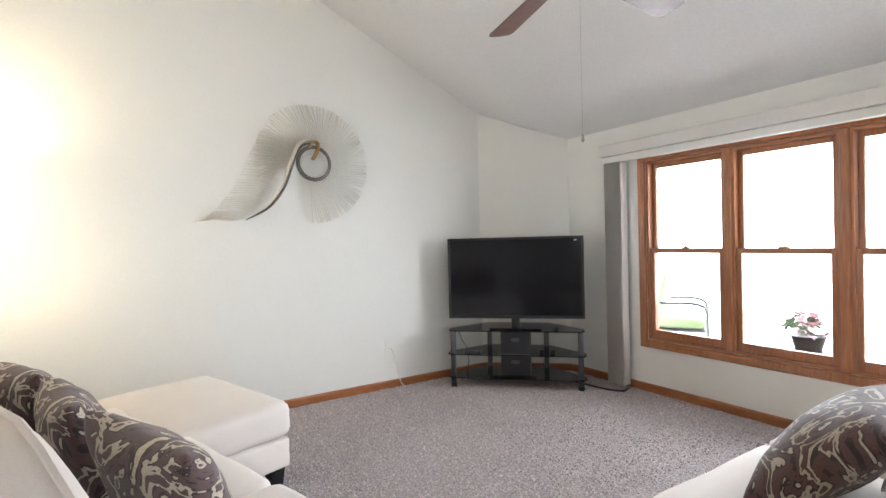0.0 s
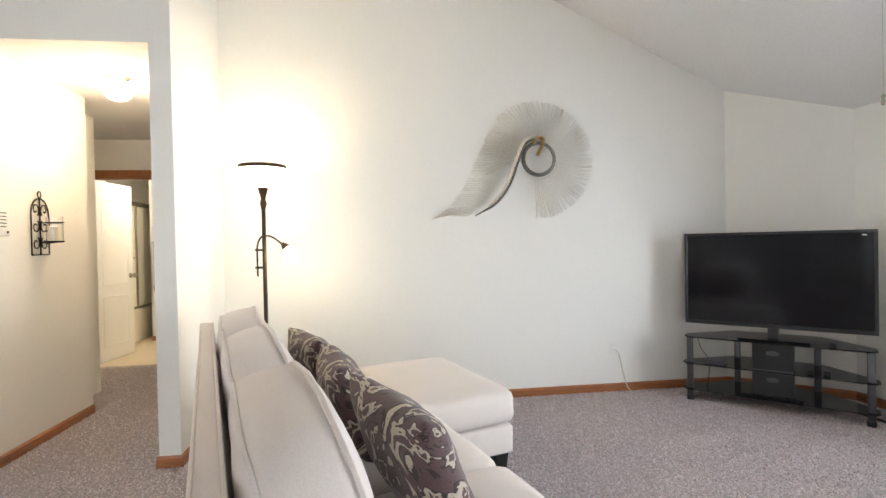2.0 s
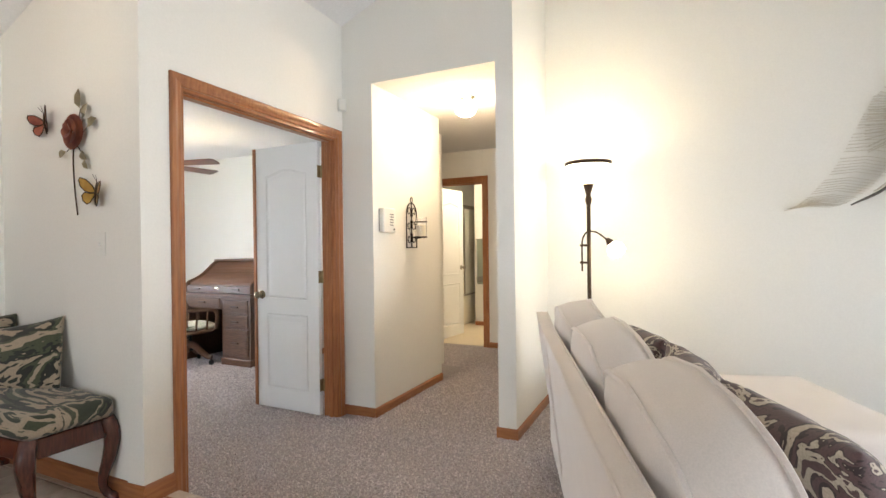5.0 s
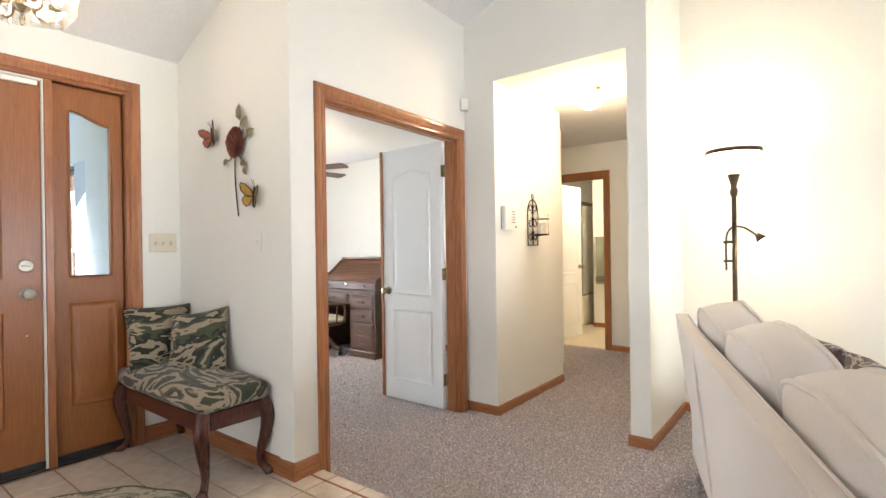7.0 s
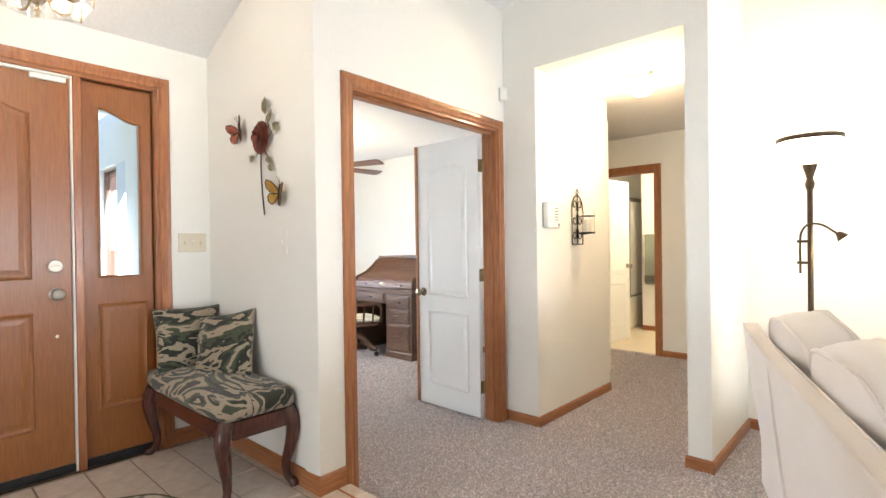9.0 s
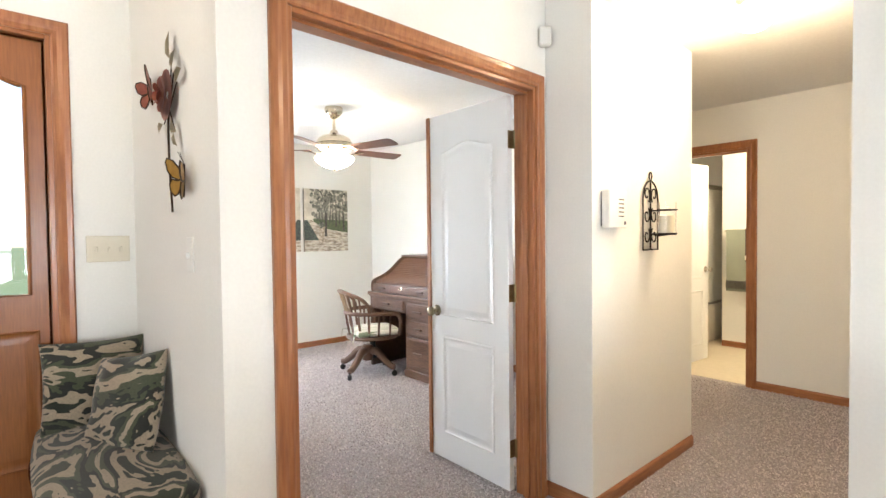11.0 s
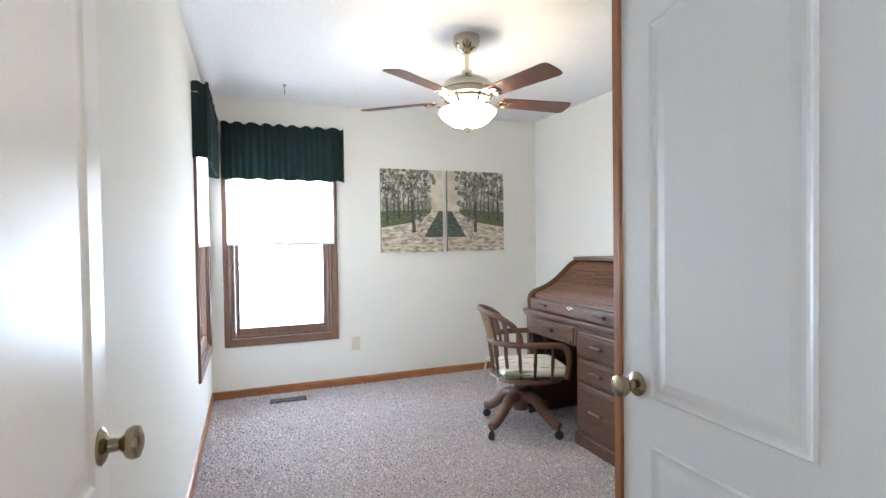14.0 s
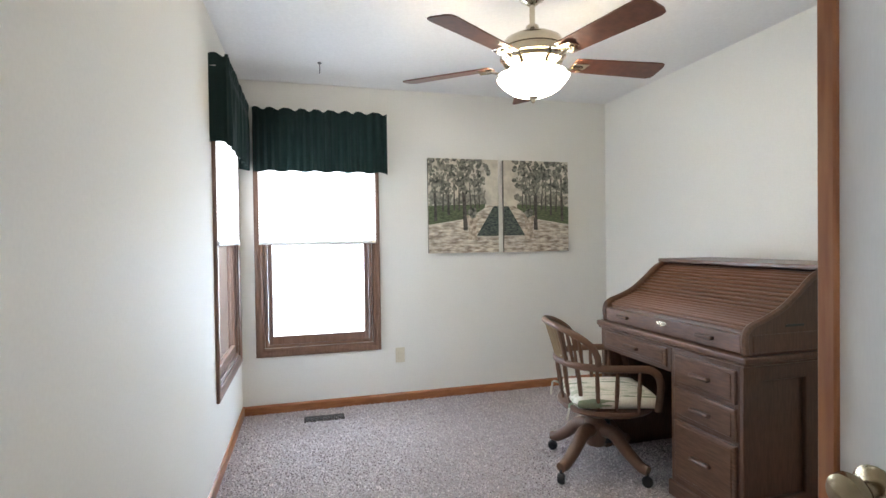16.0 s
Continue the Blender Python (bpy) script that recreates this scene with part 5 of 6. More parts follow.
# bathroom beyond the hall
tub = thing("bathtub", pose(-4.25, 6.95, 0), "cream bathtub with framed sliding glass doors", "bathtub")
part("tub_body", box(0, 0.80, 0.0, 1.62, 0.003, 0.46, 0.03, 3), TUB, tub, smooth=True)
part("surround", box(-0.01, 0.02, 0.0, 1.62, 0.46, 2.0, 0.01), TUB, tub)
for y in (0.02, 0.80, 1.58):
    part("door_stile", box(0.74, 0.78, y - 0.018, y + 0.018, 0.46, 1.88, 0.004), NICKEL, tub)
part("top_track", box(0.73, 0.79, 0.0, 1.62, 1.86, 1.91, 0.005), NICKEL, tub)
part("bottom_track", box(0.73, 0.79, 0.0, 1.62, 0.46, 0.485, 0.005), NICKEL, tub)
FG = material("pebbled_shower_glass", (0.80, 0.77, 0.68), 0.35, grain=0.05, scale=60, bump=0.4)
for a, b in ((0.04, 0.79), (0.81, 1.56)):
    part("glass_door", box(0.757, 0.763, a, b, 0.485, 1.86), FG, tub, "pebbled glass door panel")
part("towel_bar", tube([(0.78, 0.10, 1.15), (0.84, 0.10, 1.15), (0.84, 0.60, 1.15), (0.78, 0.60, 1.15)], 0.008, 8), NICKEL, tub)
tw = thing("towel_bar", pose(-2.95, 7.75, 0), "metal towel rail on the bathroom wall", "towel bar")
part("rail", tube([(-0.30, 0, 1.35), (-0.30, -0.07, 1.35), (0.30, -0.07, 1.35), (0.30, 0, 1.35)], 0.009, 8), NICKEL, tw)
for name, x, w, mt, z, lb in (("towel", -0.13, 0.30, TOWEL, 0.66, "sage green towel with a dark lace band on the rail"), ("hand_towel", 0.02, 0.20, TOWEL2, 1.0, "brown hand towel over the green towel")):
    t = thing(name, pose(-2.95 + x, 7.68, 0), lb, "towel")
    o = 0.012 if name == "hand_towel" else 0.0
    part("cloth", box(-w / 2, w / 2, -0.02 - o, 0.02 + o, z, 1.365 + o, 0.008, 2), mt, t, smooth=True)
    if name == "towel":
        part("lace_band", box(-w / 2 - 0.002, w / 2 + 0.002, -0.024, -0.019, z + 0.03, z + 0.12), STEELD, t, "dark patterned band")
    else:
        part("trim_band", box(-w / 2 - 0.002, w / 2 + 0.002, -0.036, -0.031, z + 0.02, z + 0.07), CANDLE, t, "pale patterned band")
bt = thing("bath_towel", pose(-3.41, 7.30, 0), "white towel hung on the shower door rail", "towel")
part("cloth", box(-0.03, 0.02, -0.16, 0.16, 0.62, 1.17, 0.008, 2), PLASTIC, bt, smooth=True)
# Assumed fixture out of view, added to brighten the bathroom.
bl = thing("bathroom_fill_light", pose(-2.6, 6.9, 2.44), "unseen opal ceiling light added to brighten the bathroom", "ceiling light")
part("globe", lathe([(0.14, 0), (0.15, -0.03), (0.11, -0.08), (0, -0.10)], 28), HALLGL, bl, smooth=True)
lamp("bath_fill_bulb", "POINT", (-2.6, 6.9, 2.27), 12, (1.0, 0.82, 0.56), size=0.08)

# ---- office ----


def roll_top(m):
    d = thing("rolltop_desk", m, "dark walnut stained roll-top desk, closed, beside the wall", "desk")
    W, D = 1.02, 0.82
    prof = spline([(0, 0.035, 0.765), (0, 0.028, 0.83), (0, 0.05, 0.875), (0, 0.13, 0.905), (0, 0.22, 0.945), (0, 0.31, 1.01), (0, 0.39, 1.075), (0, 0.46, 1.105)], 7)
    pr = [(p.y, p.z) for p in prof]
    side = [(0.03, 0.765)] + pr + [(D - 0.02, 1.105), (D - 0.02, 0.765)]
    turn = Matrix(((0, 1, 0, 0), (1, 0, 0, 0), (0, 0, 1, 0), (0, 0, 0, 1)))
    for x in (0.0, W - 0.032):
        b = prism(side, 0.032)
        part("end_panel", moved(b, Matrix.Translation((x, 0, 0)) @ turn), DESKSIDE, d)
        part("end_moulding", tube([(x + 0.016, y, z) for y, z in pr], 0.017, 8), DESKWOOD, d, smooth=True)
    inner = spline([(0, 0.06, 0.845), (0, 0.075, 0.872), (0, 0.14, 0.893), (0, 0.23, 0.932), (0, 0.32, 0.998), (0, 0.40, 1.062), (0, 0.47, 1.092)], 12)
    acc, last = 0.0, inner[0]
    for p in inner[1:]:
        acc += (p - last).length
        if acc >= 0.0205:
            acc = 0.0
            part("tambour_slat", tube([(0.033, p.y, p.z), (W - 0.033, p.y, p.z)], 0.0088, 8), TAMBOUR, d, smooth=True)
        last = p
    b = prism([(y, z - 0.006) for y, z in [(q.y, q.z) for q in inner]] + [(0.60, 1.08), (0.60, 0.80), (0.07, 0.80)], W - 0.066)
    part("tambour_backing", moved(b, Matrix.Translation((0.033, 0, 0)) @ turn), DESKSIDE, d)
    rail = part("lift_rail", box(0.033, W - 0.033, 0.022, 0.062, 0.768, 0.846, 0.006, 2), DESKWOOD, d)
    for x in (0.20, 0.80):
        part("rail_handle", box(x - 0.05, x + 0.05, 0.0, 0.024, 0.800, 0.818, 0.007, 2), DESKSIDE, rail)
    part("lock_plate", moved(lathe([(0, 0), (0.02, 0), (0.018, 0.003), (0, 0.003)], 16), pose(0.51, 0.022, 0.822, 90) @ Matrix.Diagonal((2.0, 0.7, 1, 1))), BRASS, rail, "polished brass lock plate")
    part("top_board", box(-0.012, W + 0.012, 0.425, D, 1.105, 1.127, 0.006, 2), DESKWOOD, d)
    part("back_board", box(0.03, W - 0.03, D - 0.03, D - 0.015, 0.05, 1.10), DESKSIDE, d)
    part("writing_board", box(-0.02, W + 0.02, -0.012, D, 0.735, 0.765, 0.008, 2), DESKWOOD, d)
    part("moulding", box(-0.010, W + 0.010, -0.004, D, 0.722, 0.735, 0.004), DESKWOOD, d)

    def drawer(x0, x1, z0, z1, handle=True):
        q = part("drawer", box(x0, x1, -0.006, 0.02, z0, z1, 0.006, 2), DESKWOOD, d)
        part("drawer_field", box(x0 + 0.018, x1 - 0.018, -0.010, -0.004, z0 + 0.016, z1 - 0.016, 0.004), DESKWOOD, q)
        c, zc = (x0 + x1) / 2, (z0 + z1) / 2
        part("drawer_pull", box(c - 0.055, c + 0.055, -0.035, -0.008, zc - 0.010, zc + 0.010, 0.008, 2), DESKSIDE, q)
    part("apron_frame", box(0.03, 0.60, 0.004, 0.03, 0.60, 0.722), DESKSIDE, d)
    drawer(0.06, 0.575, 0.618, 0.712)
    part("pedestal", box(0.60, W - 0.024, 0.006, D - 0.03, 0.055, 0.722, 0.002), DESKSIDE, d)
    for z0, z1 in ((0.555, 0.70), (0.40, 0.54), (0.105, 0.385)):
        drawer(0.63, W - 0.035, z0, z1)
    part("plinth", box(0.59, W + 0.004, -0.008, D, 0.0, 0.075, 0.006, 2), DESKWOOD, d)
    for a in ((0.0, 0.085), (0.33, 0.40), (0.645, 0.71)):
        part("side_stile", box(W - 0.025, W - 0.004, a[0] + 0.006, a[1] + 0.02, 0.075, 0.722, 0.003), DESKSIDE, d)
    for a in ((0.075, 0.16), (0.655, 0.722)):
        part("side_rail", box(W - 0.025, W - 0.0045, 0.10, 0.65, a[0], a[1], 0.003), DESKSIDE, d)
    part("upper_side_rail", box(W - 0.003, W + 0.003, 0.05, D - 0.03, 0.775, 0.85, 0.002), DESKSIDE, d)
    part("knee_side", box(0.0, 0.03, 0.01, D - 0.03, 0.0, 0.722, 0.003), DESKSIDE, d)
    part("knee_back", box(0.03, 0.60, D - 0.10, D - 0.085, 0.20, 0.722), DESKSIDE, d)
    part("vent_slot", box(W + 0.0005, W + 0.002, 0.22, 0.32, 0.875, 0.885), BLACKP, d).rotation_euler = (0, 0, 0)
    return d


roll_top(pose(-5.47, 4.265, 0))


def swivel_chair(m):
    c = thing("desk_chair", m, "oak swivel armchair with cane back and plaid cushion", "chair")
    seat = lathe([(0, 0.425), (0.20, 0.425), (0.245, 0.432), (0.255, 0.445), (0.25, 0.462), (0.22, 0.468), (0, 0.462)], 36)
    part("seat", seat, CHAIRWOOD, c, smooth=True)
    q = part("seat_cushion", pad(0.42, 0.42, 0.055, 0.025, 0.02), PLAID, c, "green and cream plaid seat pad", smooth=True)
    q.location = (0, 0.01, 0.467)
    for sx in (-1, 1):
        part("cushion_tie", tube(spline([(sx * 0.18, -0.20, 0.02), (sx * 0.21, -0.245, 0.03), (sx * 0.225, -0.255, 0.0), (sx * 0.215, -0.265, -0.05)]), 0.006, 6), PLAID, q)
    R = 0.262

    def arc(a, z, r=R):
        return (r * math.sin(radians(a)), -r * math.cos(radians(a)), z)
    rail = spline([(0.225, 0.20, 0.435), (0.262, 0.20, 0.58), (0.258, 0.16, 0.645), (0.262, 0.05, 0.655)] + [arc(a, 0.655) for a in (75, 50, 25, 0, -25, -50, -75)] + [(-0.262, 0.05, 0.655), (-0.258, 0.16, 0.645), (-0.262, 0.20, 0.58), (-0.225, 0.20, 0.435)], 5)
    part("arm_rail", tube(rail, 0.019, 10, None, 0.8), CHAIRWOOD, c, smooth=True)
    for a in (-88, -66, -44, -22, 0, 22, 44, 66, 88):
        p0, p1 = Vector(arc(a, 0.43, 0.225)), Vector(arc(a, 0.655))
        ps = [p0.lerp(p1, t) for t in (0, 0.2, 0.5, 0.8, 1)]
        part("spindle", tube(ps, [0.007, 0.010, 0.012, 0.010, 0.007], 8), CHAIRWOOD, c, smooth=True)
    for sx in (-1, 1):
        part("spindle", tube([(sx * 0.235, 0.10, 0.43), (sx * 0.25, 0.10, 0.55), (sx * 0.262, 0.10, 0.65)], [0.007, 0.012, 0.007], 8), CHAIRWOOD, c, smooth=True)

    def hoop(s):
        a = 68 * math.cos(s)
        h = math.sin(s)
        v = Vector(arc(a, 0.665 + 0.20 * h ** 0.8, R + 0.06 * h))
        return v
    pts = [hoop(math.pi * k / 20) for k in range(21)]
    part("back_hoop", tube(pts, 0.017, 10, None, 0.75), CHAIRWOOD, c, smooth=True)

    def back(a, z):
        h = max(0.0, (z - 0.665) / 0.20)
        return arc(a, z, R + 0.06 * h)
    for a in (-50, -38, 38, 50):
        top = 0.665 + 0.20 * math.sin(math.acos(min(1, abs(a) / 68))) ** 0.8
        part("back_spindle", tube([back(a, 0.66), back(a, (0.66 + top) / 2), back(a, top)], [0.007, 0.011, 0.007], 8), CHAIRWOOD, c, smooth=True)
    for a in (-28, 28):
        part("cane_frame", tube([back(a, 0.66), back(a, 0.78), back(a, 0.835)], 0.011, 8), CHAIRWOOD, c, smooth=True)
    cane = bmesh.new()
    for k in range(15):
        a = -27 + 54 * k / 14
        tube([back(a, 0.67), back(a, 0.78), back(a, 0.845)], 0.0022, 4, cane)
    for k in range(13):
        z = 0.68 + 0.165 * k / 12
        tube([back(a, z) for a in (-27, -14, 0, 14, 27)], 0.0022, 4, cane)
    part("cane_panel", cane, material("woven_cane", (0.40, 0.29, 0.16), 0.6, grain=0.2, scale=60), c, "woven cane panel")
    part("column", lathe([(0, 0.20), (0.045, 0.20), (0.05, 0.27), (0.028, 0.29), (0.028, 0.36), (0.06, 0.375), (0.10, 0.40), (0.10, 0.425), (0, 0.425)], 20), BLACKP, c, "black metal swivel column", smooth=True)
    part("hub", lathe([(0, 0.13), (0.05, 0.13), (0.065, 0.18), (0.06, 0.26), (0.04, 0.28), (0, 0.28)], 16), CHAIRWOOD, c, smooth=True)
    for k in range(4):
        a = radians(90 * k + 40)
        ca, sa = math.cos(a), math.sin(a)
        pth = spline([(0.03 * ca, 0.03 * sa, 0.22), (0.11 * ca, 0.11 * sa, 0.215), (0.19 * ca, 0.19 * sa, 0.145), (0.26 * ca, 0.26 * sa, 0.095), (0.305 * ca, 0.305 * sa, 0.085)], 5)
        leg = part("base_leg", tube(pth, [0.040 - 0.014 * i / (len(pth) - 1) for i in range(len(pth))], 10), CHAIRWOOD, c, smooth=True)
        bmw = moved(lathe([(0, -0.018), (0.022, -0.018), (0.028, -0.008), (0.028, 0.008), (0.022, 0.018), (0, 0.018)], 16), pose(0.30 * ca, 0.30 * sa, 0.029, 90, 0, math.degrees(a) + 30))
        tube([(0.30 * ca, 0.30 * sa, 0.03), (0.295 * ca, 0.295 * sa, 0.085)], 0.009, 8, bmw)
        part("caster", bmw, BLACKP, leg, "black double caster", smooth=True)
    for child in c.children:
        if child.name.split(".")[0] not in ("base_leg", "hub"):
            child.location += Vector((0, 0.05, -0.05))
        if child.name.split(".")[0] in ("seat", "seat_cushion"):
            child.location.z -= 0.03
    return c


ch = swivel_chair(pose(-5.232, 4.08, 0, 0, 0, -17))

# paintings
PSKY = material("painted_sky", (0.70, 0.64, 0.52), 0.8, grain=0.15, scale=14, second=(0.50, 0.45, 0.36))
PLEAF = material("painted_foliage", (0.33, 0.32, 0.26), 0.8, grain=0.5, scale=34, second=(0.04, 0.045, 0.035), blotch=9)
PLEAF2 = material("painted_pale_foliage", (0.40, 0.37, 0.30), 0.8, grain=0.4, scale=40, second=(0.14, 0.14, 0.11), blotch=12)
PLAWN = material("painted_lawn", (0.17, 0.20, 0.10), 0.8, grain=0.4, scale=30, second=(0.06, 0.08, 0.045), stretch=(1, 1, 4))
PPATH = material("painted_path", (0.74, 0.67, 0.55), 0.8, grain=0.3, scale=16, second=(0.26, 0.20, 0.15), stretch=(1, 0.5, 3.5))
PWATER = material("painted_water", (0.13, 0.155, 0.12), 0.7, grain=0.4, scale=40, second=(0.02, 0.03, 0.035), stretch=(1, 0.6, 2.5))
PTRUNK = material("painted_trunk", (0.05, 0.045, 0.04), 0.8, grain=0.4, scale=40, second=(0.12, 0.11, 0.09))
PURN = material("painted_urn", (0.66, 0.56, 0.44), 0.8, grain=0.3, scale=40, second=(0.25, 0.19, 0.14))
CANVAS = material("canvas_edge", (0.25, 0.23, 0.19), 0.9, grain=0.2, scale=60)


def painting(m, w, h, mirror, label):
    """A stretched canvas; the park scene is laid on its face in thin coats of paint. Local x across, z up from its base."""
    e = thing("painting", m, label, "painting", "park paintings")
    part("canvas", box(0, w, -0.03, 0, 0, h, 0.003), CANVAS, e)

    def coat(name, shapes, mat, lift):
        bm = bmesh.new()
        for poly in shapes:
            lift += 3e-6
            vs = [bm.verts.new(((w - u * w) if mirror else u * w, -0.0302 - lift, v * h)) for u, v in poly]
            f = bm.faces.new(vs)
        bmesh.ops.recalc_face_normals(bm, faces=bm.faces[:])
        for f in bm.faces:
            if f.normal.y > 0:
                f.normal_flip()
        return part(name, bm, mat, e)
    rnd = random.Random(5 if mirror else 9)
    coat("painted_sky", [[(0.0, 0.0), (1, 0.0), (1, 1), (0.0, 1)]], PSKY, 0.0004)

    def blob(cx, cy, r, n=14):
        return [(min(1, max(0, cx + r * rnd.uniform(0.7, 1.2) * math.cos(2 * math.pi * k / n))), min(1, max(0, cy + 0.8 * r * rnd.uniform(0.7, 1.2) * math.sin(2 * math.pi * k / n)))) for k in range(n)]
    coat("painted_treeline", [blob(rnd.uniform(0.02, 0.80), rnd.uniform(0.50, 0.62), rnd.uniform(0.02, 0.05)) for _ in range(90)], PLEAF2, 0.0008)
    coat("painted_lawn", [[(0, 0.30), (0.50, 0.36), (0.80, 0.46), (0.80, 0.52), (0, 0.50)]], PLAWN, 0.0012)
    coat("painted_path", [[(0, 0), (1, 0), (1, 0.17), (0.68, 0.17), (0.92, 0.50), (0.86, 0.51), (0.55, 0.36), (0, 0.28)]], PPATH, 0.0016)
    coat("painted_water", [[(0.68, 0.18), (1, 0.18), (1, 0.50), (0.93, 0.50)]], PWATER, 0.002)
    trunks = []
    for cx, wd, z0 in ((0.10, 0.035, 0.34), (0.20, 0.02, 0.44), (0.28, 0.028, 0.40), (0.36, 0.018, 0.45), (0.43, 0.018, 0.46), (0.52, 0.05, 0.24), (0.60, 0.014, 0.47), (0.66, 0.014, 0.48), (0.72, 0.012, 0.48)):
        lean = rnd.uniform(-0.04, 0.02)
        wd *= 0.62
        trunks.append([(cx - wd, z0), (cx + wd, z0), (cx + wd * 0.6 + lean, 0.84), (cx - wd * 0.6 + lean, 0.84)])
    trunks.append([(0.50, 0.80), (0.54, 0.80), (0.66, 0.97), (0.64, 0.98)])
    trunks.append([(0.50, 0.78), (0.53, 0.78), (0.42, 0.98), (0.40, 0.97)])
    for tr in trunks:
        coat("painted_trunk", [tr], PTRUNK, 0.0024)
    coat("painted_canopy", [blob(rnd.uniform(0.0, 0.74), rnd.uniform(0.64, 1.0), rnd.uniform(0.02, 0.05)) for _ in range(95)] + [blob(rnd.uniform(0.70, 0.86), rnd.uniform(0.72, 1.0), 0.035) for _ in range(10)], PLEAF, 0.0028)
    coat("painted_pale_canopy", [blob(rnd.uniform(0.02, 0.80), rnd.uniform(0.62, 0.99), rnd.uniform(0.008, 0.024), 7) for _ in range(170)], PLEAF2, 0.0032)
    coat("painted_urn", [[(0.55, 0.14), (0.69, 0.14), (0.67, 0.28), (0.57, 0.28)], [(0.57, 0.28), (0.67, 0.28), (0.70, 0.38), (0.54, 0.38)], [(0.53, 0.38), (0.71, 0.38), (0.71, 0.40), (0.53, 0.40)]], PURN, 0.0036)
    coat("painted_shrub", [blob(0.62, 0.425, 0.07)], PLEAF, 0.004)
    return e


painting(east_face(-6.69) @ Matrix.Translation((3.502, 0, 1.157)), 0.592, 0.757, False, "unframed canvas of trees along a park canal")
painting(east_face(-6.69) @ Matrix.Translation((4.142, 0, 1.157)), 0.592, 0.757, True, "second unframed canvas of the same park canal")


def ruffled(m, width, z0, z1, depth, label):
    """A gathered valance on a rod, with a ruffle over it and returns to the wall."""
    e = thing("window_valance", m, label, "valance", "office valances")
    nu, nz = int(width / 0.006), 14
    bm = bmesh.new()
    rows = []
    total = width + 2 * depth
    for j in range(nz + 1):
        t = j / nz
        z = z0 + (z1 - z0) * t
        r = []
        for i in range(nu + 1):
            s = total * i / nu
            amp = 0.013 * (1 - 0.75 * math.exp(-((t - 0.86) / 0.05) ** 2)) * (0.7 + 0.5 * noise.noise(Vector((s * 9, z * 3, 1))))
            ph = s * 2 * math.pi / 0.052 + 4.2 * noise.noise(Vector((s * 7, 0.4, 2)))
            w = amp * math.sin(ph)
            zz = z + (0.010 * math.sin(ph * 0.5 + 1) * max(0, (t - 0.8) / 0.2)) + (0.006 * math.sin(s * 40) if j == 0 else 0)
            if s < depth:
                p = (-0.004 + w * 0.3, -s, zz)
            elif s > depth + width:
                p = (width + 0.004 + w * 0.3, -(total - s), zz)
            else:
                p = (s - depth, -depth + w, zz)
            r.append(bm.verts.new(p))
        rows.append(r)
    for a, b in zip(rows, rows[1:]):
        for i in range(nu):
            bm.faces.new((a[i], a[i + 1], b[i + 1], b[i]))
    bmesh.ops.solidify(bm, geom=bm.faces[:], thickness=0.002)
    part("cloth", bm, GREEN, e, smooth=True)
    part("rod", tube([(0, 0, z1 - 0.06), (0, -depth + 0.015, z1 - 0.06), (width, -depth + 0.015, z1 - 0.06), (width, 0, z1 - 0.06)], 0.006, 6), PLASTIC, e)
    return e


ruffled(east_face(-6.69) @ Matrix.Translation((2.215, 0, 0)), 0.955, 1.775, 2.225, 0.085, "dark green gathered valance over the window")
ruffled(north_face(2.10) @ Matrix.Translation((5.60, 0, 0)), 0.985, 1.775, 2.225, 0.085, "dark green gathered valance over the corner window")


def pleated(m, u0, u1, z0, z1):
    e = thing("pleated_shade", m, "white pleated shade drawn half down, glowing as if daylit", "window shade", "office shades")
    bm = bmesh.new()
    n = int((z1 - z0) / 0.011)
    last = None
    for k in range(n + 1):
        z = z0 + (z1 - z0) * k / n
        y = -0.004 - (0.010 if k % 2 else 0.0)
        row = [bm.verts.new((u0, y, z)), bm.verts.new((u1, y, z))]
        if last:
            bm.faces.new((last[0], last[1], row[1], row[0]))
        last = row
    bmesh.ops.solidify(bm, geom=bm.faces[:], thickness=0.0008)
    part("pleats", bm, SHADE_GLOW, e)
    part("bottom_rail", box(u0, u1, -0.018, 0.002, z0 - 0.022, z0, 0.004), PLASTIC, e)
    return e


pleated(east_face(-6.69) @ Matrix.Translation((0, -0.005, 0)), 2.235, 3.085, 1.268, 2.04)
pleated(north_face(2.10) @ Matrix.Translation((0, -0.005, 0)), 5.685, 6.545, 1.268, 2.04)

vt = thing("floor_vent", pose(-6.47, 2.67, 0), "brown metal floor register in the carpet", "floor vent")
part("frame", box(-0.055, 0.055, -0.14, 0.14, 0.0, 0.006, 0.002), DARKV, vt)
for k in range(11):
    y = -0.12 + 0.024 * k
    part("louvre", box(-0.042, 0.042, y - 0.006, y + 0.006, 0.006, 0.010, 0.001), BLACKP, vt)
hk = thing("ceiling_hook", pose(-6.22, 2.67, 2.44), "small metal hook in the office ceiling", "hook")
part("plate", lathe([(0, 0), (0.014, 0), (0.012, -0.006), (0, -0.008)], 12), SILVER, hk)
part("hook", tube(spline([(0, 0, -0.005), (0, 0, -0.03), (0.012, 0, -0.04), (0.018, 0, -0.055), (0.008, 0, -0.07), (-0.008, 0, -0.066)]), 0.003, 6), SILVER, hk)

# ---- outdoors ----
tagged(part("ground", moved(box(-150, 150, -150, 150, -0.30, -0.22), Matrix()), GRASS), "mown green lawn round the house", "lawn", kind="structure")
tagged(part("patio", box(3.56, 7.2, -2.0, 5.2, -0.25, -0.03, 0.01), CONC), "pale concrete patio beside the window", "patio", kind="structure")
